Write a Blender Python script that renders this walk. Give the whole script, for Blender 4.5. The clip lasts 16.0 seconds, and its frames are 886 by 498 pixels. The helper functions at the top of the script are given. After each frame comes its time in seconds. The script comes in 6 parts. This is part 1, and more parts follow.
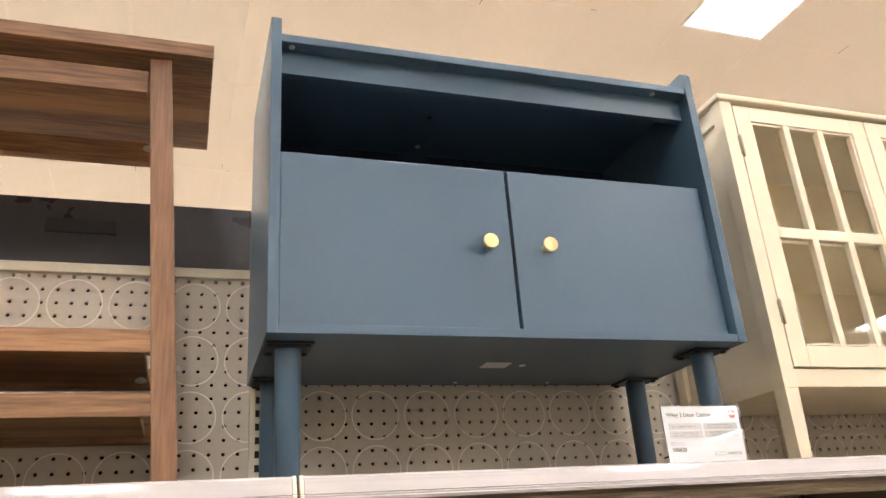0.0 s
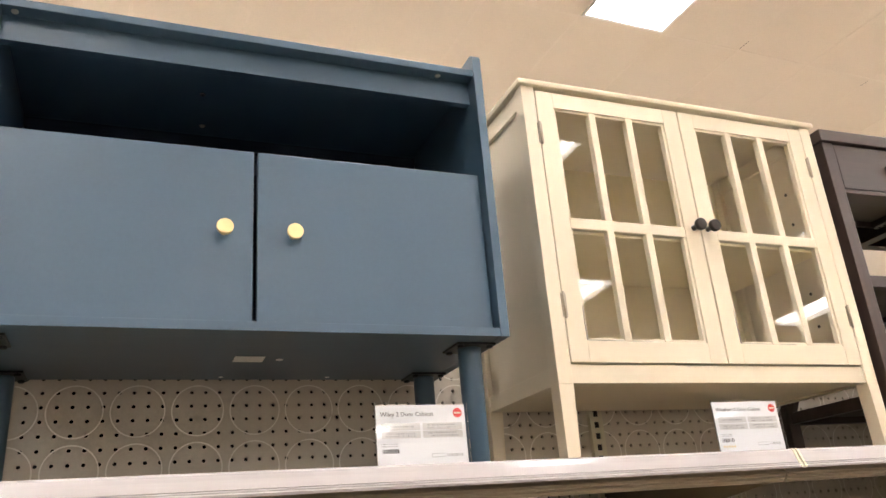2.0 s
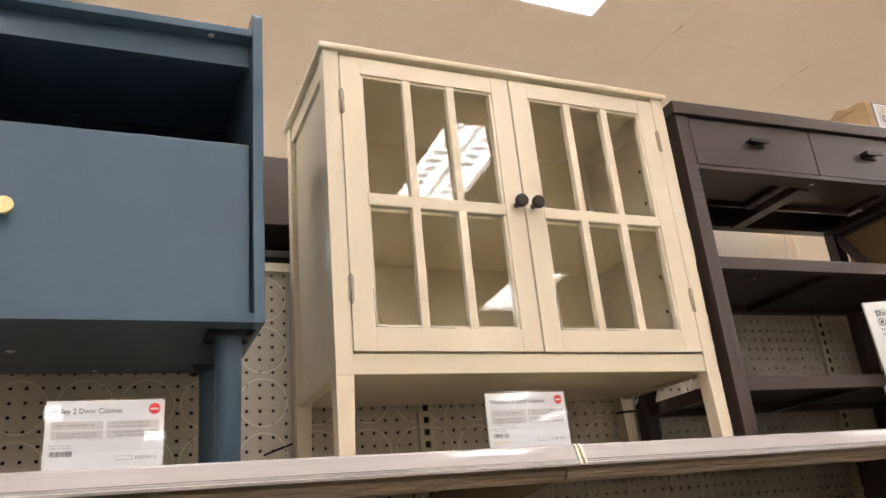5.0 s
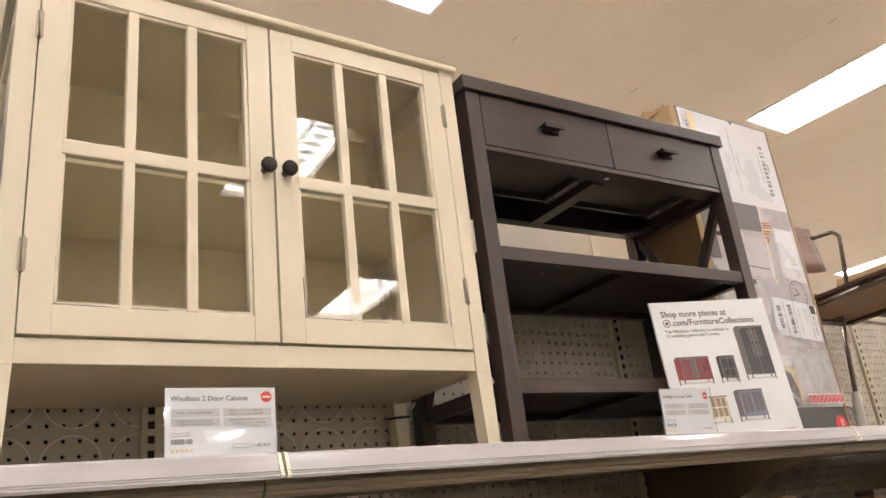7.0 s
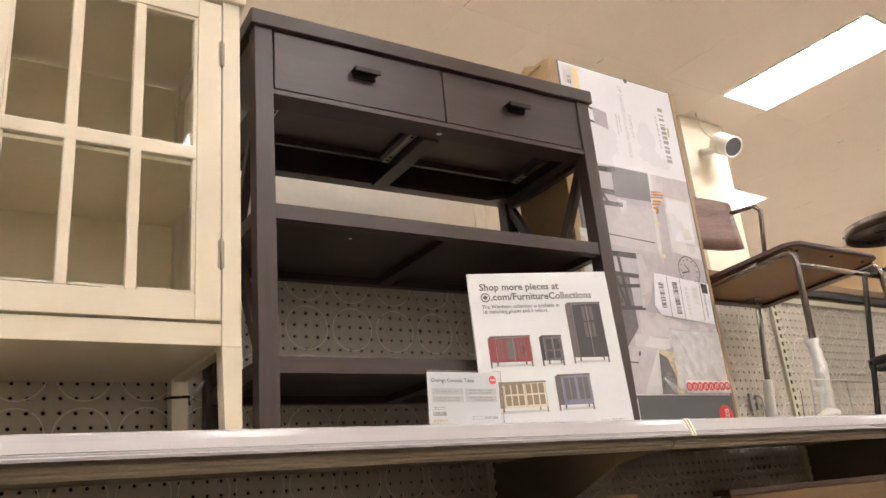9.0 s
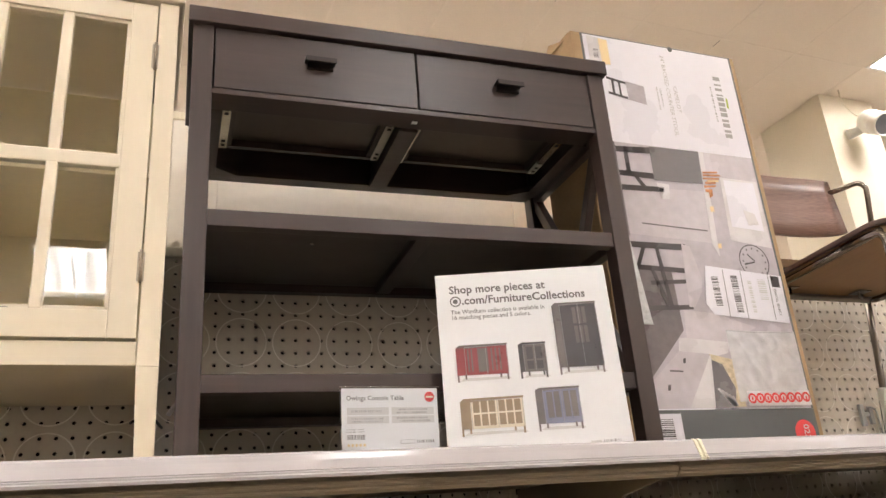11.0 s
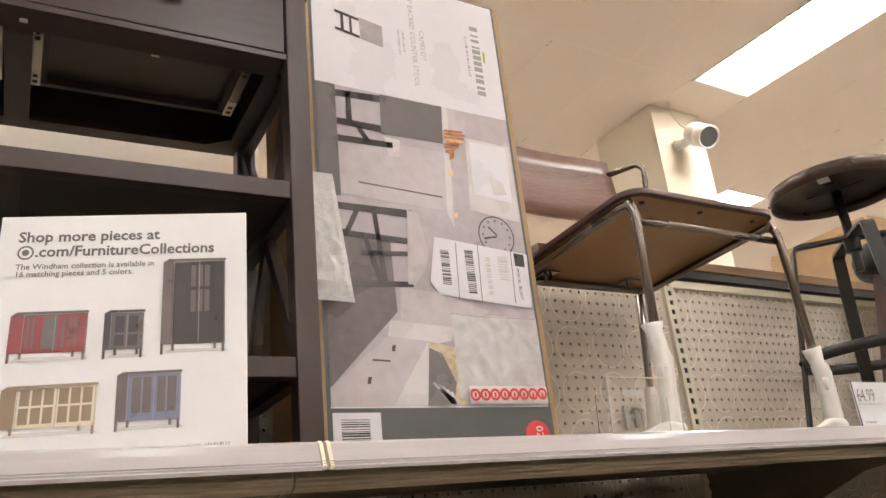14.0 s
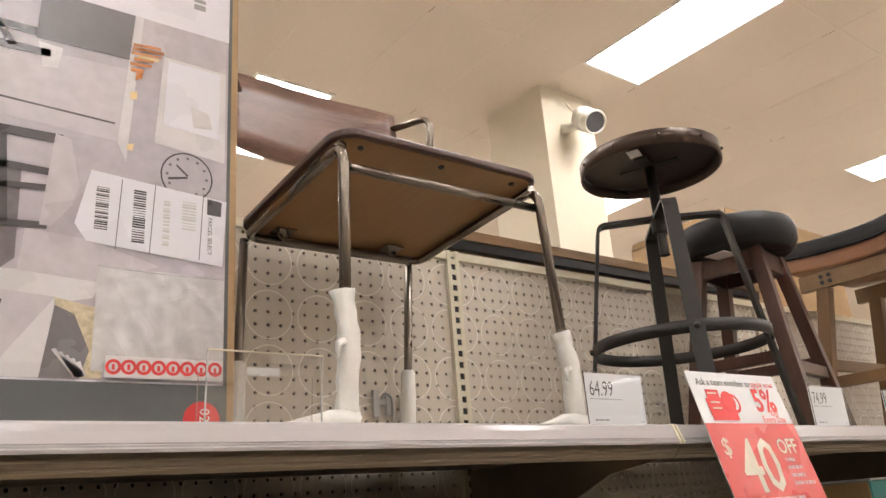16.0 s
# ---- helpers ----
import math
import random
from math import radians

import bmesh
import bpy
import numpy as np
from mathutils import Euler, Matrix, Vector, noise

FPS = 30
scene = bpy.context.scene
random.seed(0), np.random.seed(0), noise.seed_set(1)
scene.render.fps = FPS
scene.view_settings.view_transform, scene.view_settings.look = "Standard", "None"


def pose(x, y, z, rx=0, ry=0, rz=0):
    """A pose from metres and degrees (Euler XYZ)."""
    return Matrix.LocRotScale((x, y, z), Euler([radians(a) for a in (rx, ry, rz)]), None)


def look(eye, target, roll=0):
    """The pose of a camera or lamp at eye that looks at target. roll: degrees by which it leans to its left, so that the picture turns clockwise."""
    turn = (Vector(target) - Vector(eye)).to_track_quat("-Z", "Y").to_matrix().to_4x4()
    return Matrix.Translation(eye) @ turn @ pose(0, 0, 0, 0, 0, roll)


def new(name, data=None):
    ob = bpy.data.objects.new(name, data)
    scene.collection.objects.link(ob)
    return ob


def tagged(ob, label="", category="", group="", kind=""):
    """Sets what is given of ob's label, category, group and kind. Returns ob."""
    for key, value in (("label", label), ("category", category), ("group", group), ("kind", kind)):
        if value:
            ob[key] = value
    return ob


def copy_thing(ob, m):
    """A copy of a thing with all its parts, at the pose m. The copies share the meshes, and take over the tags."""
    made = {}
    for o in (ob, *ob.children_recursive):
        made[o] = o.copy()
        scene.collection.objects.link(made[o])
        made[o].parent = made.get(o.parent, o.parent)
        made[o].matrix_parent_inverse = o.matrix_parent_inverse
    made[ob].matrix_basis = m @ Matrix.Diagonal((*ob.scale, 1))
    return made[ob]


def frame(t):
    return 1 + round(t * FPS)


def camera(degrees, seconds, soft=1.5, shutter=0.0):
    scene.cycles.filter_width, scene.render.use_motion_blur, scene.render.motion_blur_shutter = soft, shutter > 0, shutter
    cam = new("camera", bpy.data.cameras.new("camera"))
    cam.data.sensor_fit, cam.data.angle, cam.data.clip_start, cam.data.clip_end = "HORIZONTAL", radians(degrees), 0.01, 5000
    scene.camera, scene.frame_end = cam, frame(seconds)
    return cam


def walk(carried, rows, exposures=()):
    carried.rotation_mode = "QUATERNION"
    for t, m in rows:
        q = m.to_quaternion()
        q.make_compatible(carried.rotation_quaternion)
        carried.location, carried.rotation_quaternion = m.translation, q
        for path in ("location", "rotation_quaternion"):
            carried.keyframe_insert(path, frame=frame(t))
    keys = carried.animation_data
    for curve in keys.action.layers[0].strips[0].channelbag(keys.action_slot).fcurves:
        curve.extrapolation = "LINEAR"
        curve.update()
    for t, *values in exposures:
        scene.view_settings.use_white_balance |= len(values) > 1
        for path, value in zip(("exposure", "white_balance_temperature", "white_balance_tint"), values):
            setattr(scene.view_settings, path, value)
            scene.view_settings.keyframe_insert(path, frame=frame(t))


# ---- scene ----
cam = camera(59.5, 16.0)
METRES, EYE, TILT, LEAN, TURN = 3.04, 1.5, 0.0, 0.0, -19.1
ROWS = [
    (0.0, 0.0, 0.0, 0.0, 1.54, 21.82, 3.85),
    (0.5, 0.0371, -0.003, 0.0023, 2.1, 21.75, 3.07),
    (1.0, 0.0658, -0.0046, 0.0001, 1.69, 21.52, 2.55),
    (1.5, 0.09, 0.0004, -0.0011, 0.03, 20.88, 3.36),
    (2.0, 0.113, 0.0247, 0.001, -1.99, 20.76, 4.35),
    (2.5, 0.1322, 0.0568, 0.0036, -2.78, 21.57, 4.97),
    (3.0, 0.1518, 0.0754, 0.0021, -2.96, 22.19, 5.45),
    (3.5, 0.1861, 0.0804, 0.0048, -1.43, 22.3, 4.9),
    (6.0, 0.2615, 0.0678, -0.0061, -6.94, 19.19, 5.42),
    (6.5, 0.2837, 0.0986, -0.0031, -10.23, 19.68, 5.77),
    (7.0, 0.3043, 0.1314, -0.0027, -13.82, 20.18, 6.44),
    (7.5, 0.3344, 0.1445, -0.0044, -16.44, 20.2, 6.4),
    (8.0, 0.3829, 0.1473, -0.0011, -16.36, 19.94, 5.41),
    (8.5, 0.4236, 0.145, -0.0045, -14.49, 19.28, 4.96),
    (9.0, 0.4544, 0.1625, -0.0049, -13.23, 18.74, 5.11),
    (11.5, 0.5909, 0.2097, -0.004, 0.09, 20.94, 4.0),
    (12.0, 0.6084, 0.2059, -0.0069, -0.31, 20.4, 4.34),
    (12.5, 0.6287, 0.2178, -0.0054, -3.64, 20.33, 4.85),
    (13.0, 0.6486, 0.2527, -0.0024, -6.8, 20.79, 4.97),
    (13.5, 0.6662, 0.2864, -0.0032, -9.11, 20.99, 5.2),
    (14.0, 0.6909, 0.2988, -0.0039, -10.54, 20.86, 5.74),
    (14.5, 0.7353, 0.3022, -0.0012, -11.15, 20.8, 4.93),
    (15.0, 0.7753, 0.299, -0.0041, -12.24, 20.01, 3.9),
    (15.5, 0.8044, 0.3106, -0.0059, -14.29, 19.09, 4.04),
    (16.0, 0.8329, 0.3486, -0.0019, -16.74, 18.99, 4.26),
]
walk(cam, [(t, pose(0, 0, EYE, TILT, LEAN, TURN) @ pose(METRES * x, METRES * y, METRES * z, 90 + pitch, roll, yaw)) for t, x, y, z, yaw, pitch, roll in ROWS],
     ((0.0, 0.24), (1.0, 0.17), (2.0, 0.09), (3.0, -0.13), (6.0, -0.29), (7.0, -0.33), (9.0, -0.28), (12.0, -0.22), (14.0, -0.32), (16.0, -0.42)))

# ---- world and light ----
world = bpy.data.worlds.new("world")
scene.world = world
world.use_nodes = True
world.node_tree.nodes["Background"].inputs[0].default_value = (0.9, 0.8, 0.68, 1)
world.node_tree.nodes["Background"].inputs[1].default_value = 0.02
LAMP_POWER = 37.0
scene.view_settings.exposure = 0.0

# ---- materials ----
def principled(name):
    m = bpy.data.materials.new(name)
    m.use_nodes = True
    return m, m.node_tree, m.node_tree.nodes["Principled BSDF"]


def surface(name, color, rough=0.5, metal=0.0, vary=0.08, coarse=3.0, fine=60.0, bump=0.05, stretch=(1, 1, 1), spec=0.5, rough_vary=0.1, coat=0.0):
    """A solid surface with colour variation at two scales, uneven gloss and fine relief."""
    m, tree, bsdf = principled(name)
    n, link = tree.nodes.new, tree.links.new
    coord, mapping = n("ShaderNodeTexCoord"), n("ShaderNodeMapping")
    mapping.inputs["Scale"].default_value = stretch
    link(coord.outputs["Object"], mapping.inputs["Vector"])
    big, small = n("ShaderNodeTexNoise"), n("ShaderNodeTexNoise")
    big.inputs["Scale"].default_value, small.inputs["Scale"].default_value = coarse, fine
    big.inputs["Detail"].default_value, small.inputs["Detail"].default_value = 4, 6
    for tex in (big, small):
        link(mapping.outputs["Vector"], tex.inputs["Vector"])
    mix = n("ShaderNodeMath")
    mix.operation = "ADD"
    link(big.outputs["Fac"], mix.inputs[0])
    link(small.outputs["Fac"], mix.inputs[1])
    ramp = n("ShaderNodeMapRange")
    ramp.inputs["From Min"].default_value, ramp.inputs["From Max"].default_value = 0.6, 1.4
    ramp.inputs["To Min"].default_value, ramp.inputs["To Max"].default_value = 1 - vary, 1 + vary
    link(mix.outputs[0], ramp.inputs["Value"])
    tint = n("ShaderNodeVectorMath")
    tint.operation = "SCALE"
    tint.inputs[0].default_value = color
    link(ramp.outputs["Result"], tint.inputs["Scale"])
    link(tint.outputs["Vector"], bsdf.inputs["Base Color"])
    gloss = n("ShaderNodeMapRange")
    gloss.inputs["From Min"].default_value, gloss.inputs["From Max"].default_value = 0.3, 0.7
    gloss.inputs["To Min"].default_value, gloss.inputs["To Max"].default_value = max(0.02, rough - rough_vary), min(1, rough + rough_vary)
    link(big.outputs["Fac"], gloss.inputs["Value"])
    link(gloss.outputs["Result"], bsdf.inputs["Roughness"])
    bsdf.inputs["Metallic"].default_value = metal
    bsdf.inputs["Specular IOR Level"].default_value = spec
    bsdf.inputs["Coat Weight"].default_value = coat
    relief = n("ShaderNodeBump")
    relief.inputs["Strength"].default_value, relief.inputs["Distance"].default_value = bump, 0.002
    link(small.outputs["Fac"], relief.inputs["Height"])
    link(relief.outputs["Normal"], bsdf.inputs["Normal"])
    return m


def grained(name, light, dark, rough=0.45, along="x", scale=14.0, bump=0.15, contrast=1.0):
    """Wood with grain that runs along one axis, dark pores and slow tone changes."""
    m, tree, bsdf = principled(name)
    n, link = tree.nodes.new, tree.links.new
    coord, mapping = n("ShaderNodeTexCoord"), n("ShaderNodeMapping")
    long = 0.06
    mapping.inputs["Scale"].default_value = {"x": (long, 1, 1), "y": (1, long, 1), "z": (1, 1, long)}[along]
    link(coord.outputs["Object"], mapping.inputs["Vector"])
    info = n("ShaderNodeObjectInfo")
    shift = n("ShaderNodeVectorMath")
    shift.operation = "ADD"
    link(mapping.outputs["Vector"], shift.inputs[0])
    link(info.outputs["Random"], shift.inputs[1])
    grain, pores = n("ShaderNodeTexNoise"), n("ShaderNodeTexNoise")
    grain.inputs["Scale"].default_value, grain.inputs["Detail"].default_value = scale, 8
    grain.inputs["Distortion"].default_value = 0.6
    pores.inputs["Scale"].default_value, pores.inputs["Detail"].default_value = scale * 14, 3
    for tex in (grain, pores):
        link(shift.outputs["Vector"], tex.inputs["Vector"])
    ramp = n("ShaderNodeValToRGB")
    ramp.color_ramp.elements[0].position, ramp.color_ramp.elements[1].position = 0.5 - 0.2 / contrast, 0.5 + 0.2 / contrast
    ramp.color_ramp.elements[0].color, ramp.color_ramp.elements[1].color = (*dark, 1), (*light, 1)
    both = n("ShaderNodeMath")
    both.operation = "MULTIPLY_ADD"
    both.inputs[1].default_value, both.inputs[2].default_value = 0.4, 0.0
    link(pores.outputs["Fac"], both.inputs[0])
    half = n("ShaderNodeMath")
    half.operation = "MULTIPLY_ADD"
    half.inputs[1].default_value = 0.62
    link(grain.outputs["Fac"], half.inputs[0])
    link(both.outputs[0], half.inputs[2])
    link(half.outputs[0], ramp.inputs["Fac"])
    link(ramp.outputs["Color"], bsdf.inputs["Base Color"])
    bsdf.inputs["Roughness"].default_value = rough
    relief = n("ShaderNodeBump")
    relief.inputs["Strength"].default_value, relief.inputs["Distance"].default_value = bump, 0.001
    link(half.outputs[0], relief.inputs["Height"])
    link(relief.outputs["Normal"], bsdf.inputs["Normal"])
    return m


def clear(name, rough=0.0, color=(1, 1, 1), ior=1.45, spec=0.5):
    m, tree, bsdf = principled(name)
    bsdf.inputs["Base Color"].default_value = (*color, 1)
    bsdf.inputs["Transmission Weight"].default_value = 1.0
    bsdf.inputs["Roughness"].default_value = rough
    bsdf.inputs["IOR"].default_value = ior
    bsdf.inputs["Specular IOR Level"].default_value = spec
    return m


def glowing(name, color, strength):
    m, tree, bsdf = principled(name)
    bsdf.inputs["Base Color"].default_value = (0.8, 0.8, 0.8, 1)
    bsdf.inputs["Emission Color"].default_value = (*color, 1)
    bsdf.inputs["Emission Strength"].default_value = strength
    return m


def film(name, color, milky, crease=60):
    """Thin wrinkled plastic film: glossy, clear between milky folds."""
    m, tree, bsdf = principled(name)
    n, link = tree.nodes.new, tree.links.new
    coord, fold, amount = n("ShaderNodeTexCoord"), n("ShaderNodeTexNoise"), n("ShaderNodeMapRange")
    fold.inputs["Scale"].default_value, fold.inputs["Detail"].default_value, fold.inputs["Distortion"].default_value = crease, 5, 2.5
    link(coord.outputs["Object"], fold.inputs["Vector"])
    amount.inputs["From Min"].default_value, amount.inputs["From Max"].default_value = 0.35, 0.68
    amount.inputs["To Min"].default_value, amount.inputs["To Max"].default_value = milky * 0.9, min(1.0, milky * 1.14)
    link(fold.outputs["Fac"], amount.inputs["Value"])
    link(amount.outputs["Result"], bsdf.inputs["Alpha"])
    bsdf.inputs["Base Color"].default_value = (*color, 1)
    bsdf.inputs["Roughness"].default_value = 0.16
    bsdf.inputs["Coat Weight"].default_value = 0.6
    return m


CEIL_TILE = surface("ceiling_tile", (0.76, 0.672, 0.575), 0.9, vary=0.05, coarse=0.8, fine=120, bump=0.1, spec=0.1)
CEIL_BAR = surface("ceiling_bar", (0.770, 0.681, 0.583), 0.8, vary=0.04)
CEIL_JOINT_SHADE = surface("ceiling_joint_shade", (0.26, 0.21, 0.17), 0.8, vary=0.1)
WALL = surface("wall_paint", (0.74, 0.67, 0.54), 0.75, vary=0.05, coarse=1.2, fine=90)
FLOOR_PALE = surface("floor_white", (0.70, 0.67, 0.60), 0.3, vary=0.05, coarse=2, fine=40)
FLOOR = surface("floor_vinyl", (0.43, 0.385, 0.335), 0.3, vary=0.05, coarse=2, fine=40)
LAMP_LENS = glowing("lamp_lens", (1.0, 0.955, 0.935), LAMP_POWER)
LAMP_RIB = glowing("lamp_rib", (1.0, 0.955, 0.935), LAMP_POWER * 0.10)
LAMP_METAL = surface("lamp_metal", (0.85, 0.84, 0.8), 0.35, vary=0.03)
PEG = surface("pegboard", (0.62, 0.56, 0.475), 0.55, vary=0.05, coarse=4, fine=150, bump=0.04)
PEG_PRINT = surface("pegboard_print", (0.84, 0.80, 0.73), 0.5, vary=0.03)
# Near-black that paints the shade inside holes, slots and cut-outs.
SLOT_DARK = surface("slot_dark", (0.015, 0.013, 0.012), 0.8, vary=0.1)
STEEL_CREAM = surface("steel_cream", (0.70, 0.65, 0.51), 0.4, vary=0.05, coarse=5, fine=100)
# Shelf tan, darkened well below the cream to paint shade under the rail.
SHELF_SHADED_TAN = surface("shelf_shaded_tan", (0.25, 0.20, 0.135), 0.45, vary=0.06, coarse=5, fine=100)
RAIL_WHITE = surface("rail_plastic", (0.52, 0.49, 0.49), 0.13, vary=0.04, coarse=6, fine=30, bump=0.02, stretch=(0.1, 1, 1), rough_vary=0.06)
RAIL_EDGE = surface("rail_edge", (0.80, 0.76, 0.60), 0.4, vary=0.05)
BLUE = surface("blue_paint", (0.053, 0.099, 0.150), 0.36, vary=0.05, coarse=3, fine=180, bump=0.02, rough_vary=0.02)
# The cabinet blue, darkened to paint in the shade of the open recess.
BLUE_SHADED = surface("blue_shaded_board", (0.010, 0.024, 0.055), 0.5, vary=0.07, coarse=3, fine=160, bump=0.03)
BRASS = surface("brass", (0.85, 0.68, 0.36), 0.55, metal=0.65, vary=0.04)
BLACK_STEEL = surface("black_steel", (0.018, 0.018, 0.02), 0.42, metal=0.3, vary=0.2)
CREAM = surface("cream_paint", (0.80, 0.705, 0.54), 0.36, vary=0.014, coarse=4, fine=70, bump=0.012, stretch=(1, 1, 0.4), rough_vary=0.05)
CREAM_IN = surface("cream_board", (0.90, 0.79, 0.53), 0.5, vary=0.04)
PALE_BOARD = surface("pale_board", (0.80, 0.735, 0.64), 0.5, vary=0.05)
GLASS = clear("glass")
BRONZE = surface("dark_bronze", (0.035, 0.028, 0.024), 0.35, metal=0.7, vary=0.15)
HINGE = surface("hinge_steel", (0.40, 0.34, 0.26), 0.45, metal=0.9, vary=0.1)
ESPRESSO = grained("espresso_wood", (0.052, 0.031, 0.026), (0.030, 0.018, 0.0145), 0.34, "x", 9, 0.25)
ESPRESSO_V = grained("espresso_wood_upright", (0.052, 0.031, 0.026), (0.030, 0.018, 0.0145), 0.34, "z", 9, 0.25)
ESPRESSO_IN = surface("espresso_board", (0.046, 0.031, 0.024), 0.42, vary=0.12)
DRAWER_BOARD = surface("drawer_board", (0.075, 0.055, 0.042), 0.45, vary=0.12)
ZINC = surface("zinc", (0.62, 0.58, 0.52), 0.3, metal=0.9, vary=0.06)
RUSTIC = grained("rustic_wood", (0.39, 0.210, 0.095), (0.105, 0.048, 0.022), 0.55, "x", 14, 0.8, 1.6)
RUSTIC_V = grained("rustic_wood_upright", (0.27, 0.140, 0.070), (0.105, 0.050, 0.026), 0.55, "z", 18, 0.8, 1.4)
CARD_WHITE = surface("card_white", (0.86, 0.865, 0.88), 0.4, vary=0.02)
CARDBOARD = grained("cardboard", (0.47, 0.32, 0.17), (0.38, 0.25, 0.13), 0.8, "x", 10, 0.1)
ACRYLIC = clear("acrylic", 0.01, (1.0, 1.0, 1.0), 1.45)
GREY_INK = surface("grey_ink", (0.16, 0.15, 0.15), 0.5, vary=0.05)
PALE_INK = surface("pale_ink", (0.66, 0.65, 0.64), 0.5, vary=0.03)
SOFT_INK = surface("soft_ink", (0.47, 0.45, 0.45), 0.5, vary=0.03)
MID_INK = surface("mid_ink", (0.36, 0.35, 0.35), 0.5, vary=0.03)
RED_INK = surface("red_ink", (0.72, 0.05, 0.05), 0.4, vary=0.05)

# ---- building blocks ----
def bar(bm, x0, x1, y0, y1, z0, z1, bevel=0.0015):
    """A box with eased edges, added to bm."""
    made = bmesh.ops.create_cube(bm, size=1.0)["verts"]
    bmesh.ops.scale(bm, vec=(x1 - x0, y1 - y0, z1 - z0), verts=made)
    bmesh.ops.translate(bm, vec=((x0 + x1) / 2, (y0 + y1) / 2, (z0 + z1) / 2), verts=made)
    if bevel:
        edges = list({e for v in made for e in v.link_edges})
        bmesh.ops.bevel(bm, geom=edges, offset=min(bevel, 0.45 * min(x1 - x0, y1 - y0, z1 - z0)), segments=2, affect="EDGES", profile=0.6)
    return bm


def slab(x0, x1, y0, y1, z0, z1, bevel=0.0015):
    return bar(bmesh.new(), x0, x1, y0, y1, z0, z1, bevel)


def beam(bm, p, q, width, depth, up=(0, 0, 1), bevel=0.0015, taper=1.0):
    """A straight bar of rectangular section from p to q."""
    p, q = Vector(p), Vector(q)
    axis = (q - p).normalized()
    side = axis.cross(Vector(up))
    side = side.normalized() if side.length > 1e-4 else Vector((1, 0, 0))
    top = side.cross(axis).normalized()
    rings = []
    for c, f in ((p, 1.0), (q, taper)):
        rings.append([bm.verts.new(c + side * width * f / 2 * a + top * depth * f / 2 * b) for a, b in ((-1, -1), (1, -1), (1, 1), (-1, 1))])
    faces = [bm.faces.new(rings[0][::-1]), bm.faces.new(rings[1])]
    for i in range(4):
        j = (i + 1) % 4
        faces.append(bm.faces.new((rings[0][i], rings[0][j], rings[1][j], rings[1][i])))
    if bevel:
        edges = list({e for f in faces for e in f.edges})
        bmesh.ops.bevel(bm, geom=edges, offset=bevel, segments=2, affect="EDGES", profile=0.6)
    bmesh.ops.recalc_face_normals(bm, faces=bm.faces)
    return bm


def round_path(points, radius, steps=6):
    """The points with their inner corners rounded."""
    pts = [Vector(p) for p in points]
    out = [pts[0]]
    for a, b, c in zip(pts, pts[1:], pts[2:]):
        r = min(radius, (a - b).length * 0.45, (c - b).length * 0.45)
        s, e = b + (a - b).normalized() * r, b + (c - b).normalized() * r
        out += [(1 - t) ** 2 * s + 2 * t * (1 - t) * b + t * t * e for t in [i / steps for i in range(steps + 1)]]
    return out + [pts[-1]]


def tube(bm, points, radius, seg=14, caps=True):
    """A round tube along points; radius may be one number or one for each point."""
    pts = [Vector(p) for p in points]
    radii = list(radius) if isinstance(radius, (list, tuple)) else [radius] * len(pts)
    first = (pts[1] - pts[0]).normalized()
    side = first.cross(Vector((0, 0, 1)) if abs(first.z) < 0.9 else Vector((1, 0, 0))).normalized()
    rings = []
    for i, p in enumerate(pts):
        d = (pts[min(i + 1, len(pts) - 1)] - pts[max(i - 1, 0)]).normalized()
        side = (side - d * side.dot(d)).normalized()
        other = d.cross(side)
        rings.append([bm.verts.new(p + (side * math.cos(a) + other * math.sin(a)) * radii[i]) for a in [2 * math.pi * k / seg for k in range(seg)]])
    for r, s in zip(rings, rings[1:]):
        for k in range(seg):
            bm.faces.new((r[k], r[(k + 1) % seg], s[(k + 1) % seg], s[k])).smooth = True
    if caps:
        bm.faces.new(rings[0][::-1])
        bm.faces.new(rings[-1])
    return bm


def lathe(bm, profile, seg=32, centre=(0, 0, 0), axis="z"):
    """A turned solid; profile is (radius, height) from the bottom up."""
    rings = []
    for r, h in profile:
        ring = []
        for k in range(seg):
            a = 2 * math.pi * k / seg
            u, v = r * math.cos(a), r * math.sin(a)
            place = {"z": (u, v, h), "y": (u, h, -v), "x": (h, u, v)}[axis]
            ring.append(bm.verts.new(Vector(place) + Vector(centre)))
        rings.append(ring)
    for r, s in zip(rings, rings[1:]):
        for k in range(seg):
            bm.faces.new((r[k], r[(k + 1) % seg], s[(k + 1) % seg], s[k])).smooth = True
    bm.faces.new(rings[0][::-1])
    bm.faces.new(rings[-1])
    return bm


def prism(bm, outline, y0, y1, plane="xz", bevel=0.0):
    """An outline in a plane, drawn out along the third axis."""
    def at(p, d):
        return {"xz": (p[0], d, p[1]), "yz": (d, p[0], p[1]), "xy": (p[0], p[1], d)}[plane]
    a, b = [bm.verts.new(at(p, y0)) for p in outline], [bm.verts.new(at(p, y1)) for p in outline]
    faces = [bm.faces.new(a), bm.faces.new(b[::-1])]
    n = len(outline)
    for i in range(n):
        faces.append(bm.faces.new((a[i], b[i], b[(i + 1) % n], a[(i + 1) % n])))
    bmesh.ops.recalc_face_normals(bm, faces=faces)
    if bevel:
        edges = [e for f in faces[:2] for e in f.edges]
        bmesh.ops.bevel(bm, geom=edges, offset=bevel, segments=2, affect="EDGES", profile=0.6)
    return bm


def flat(outline, y, thick=0.0003):
    """A thin printed patch on an upright face that looks towards -y."""
    return prism(bmesh.new(), outline, y - thick, y)


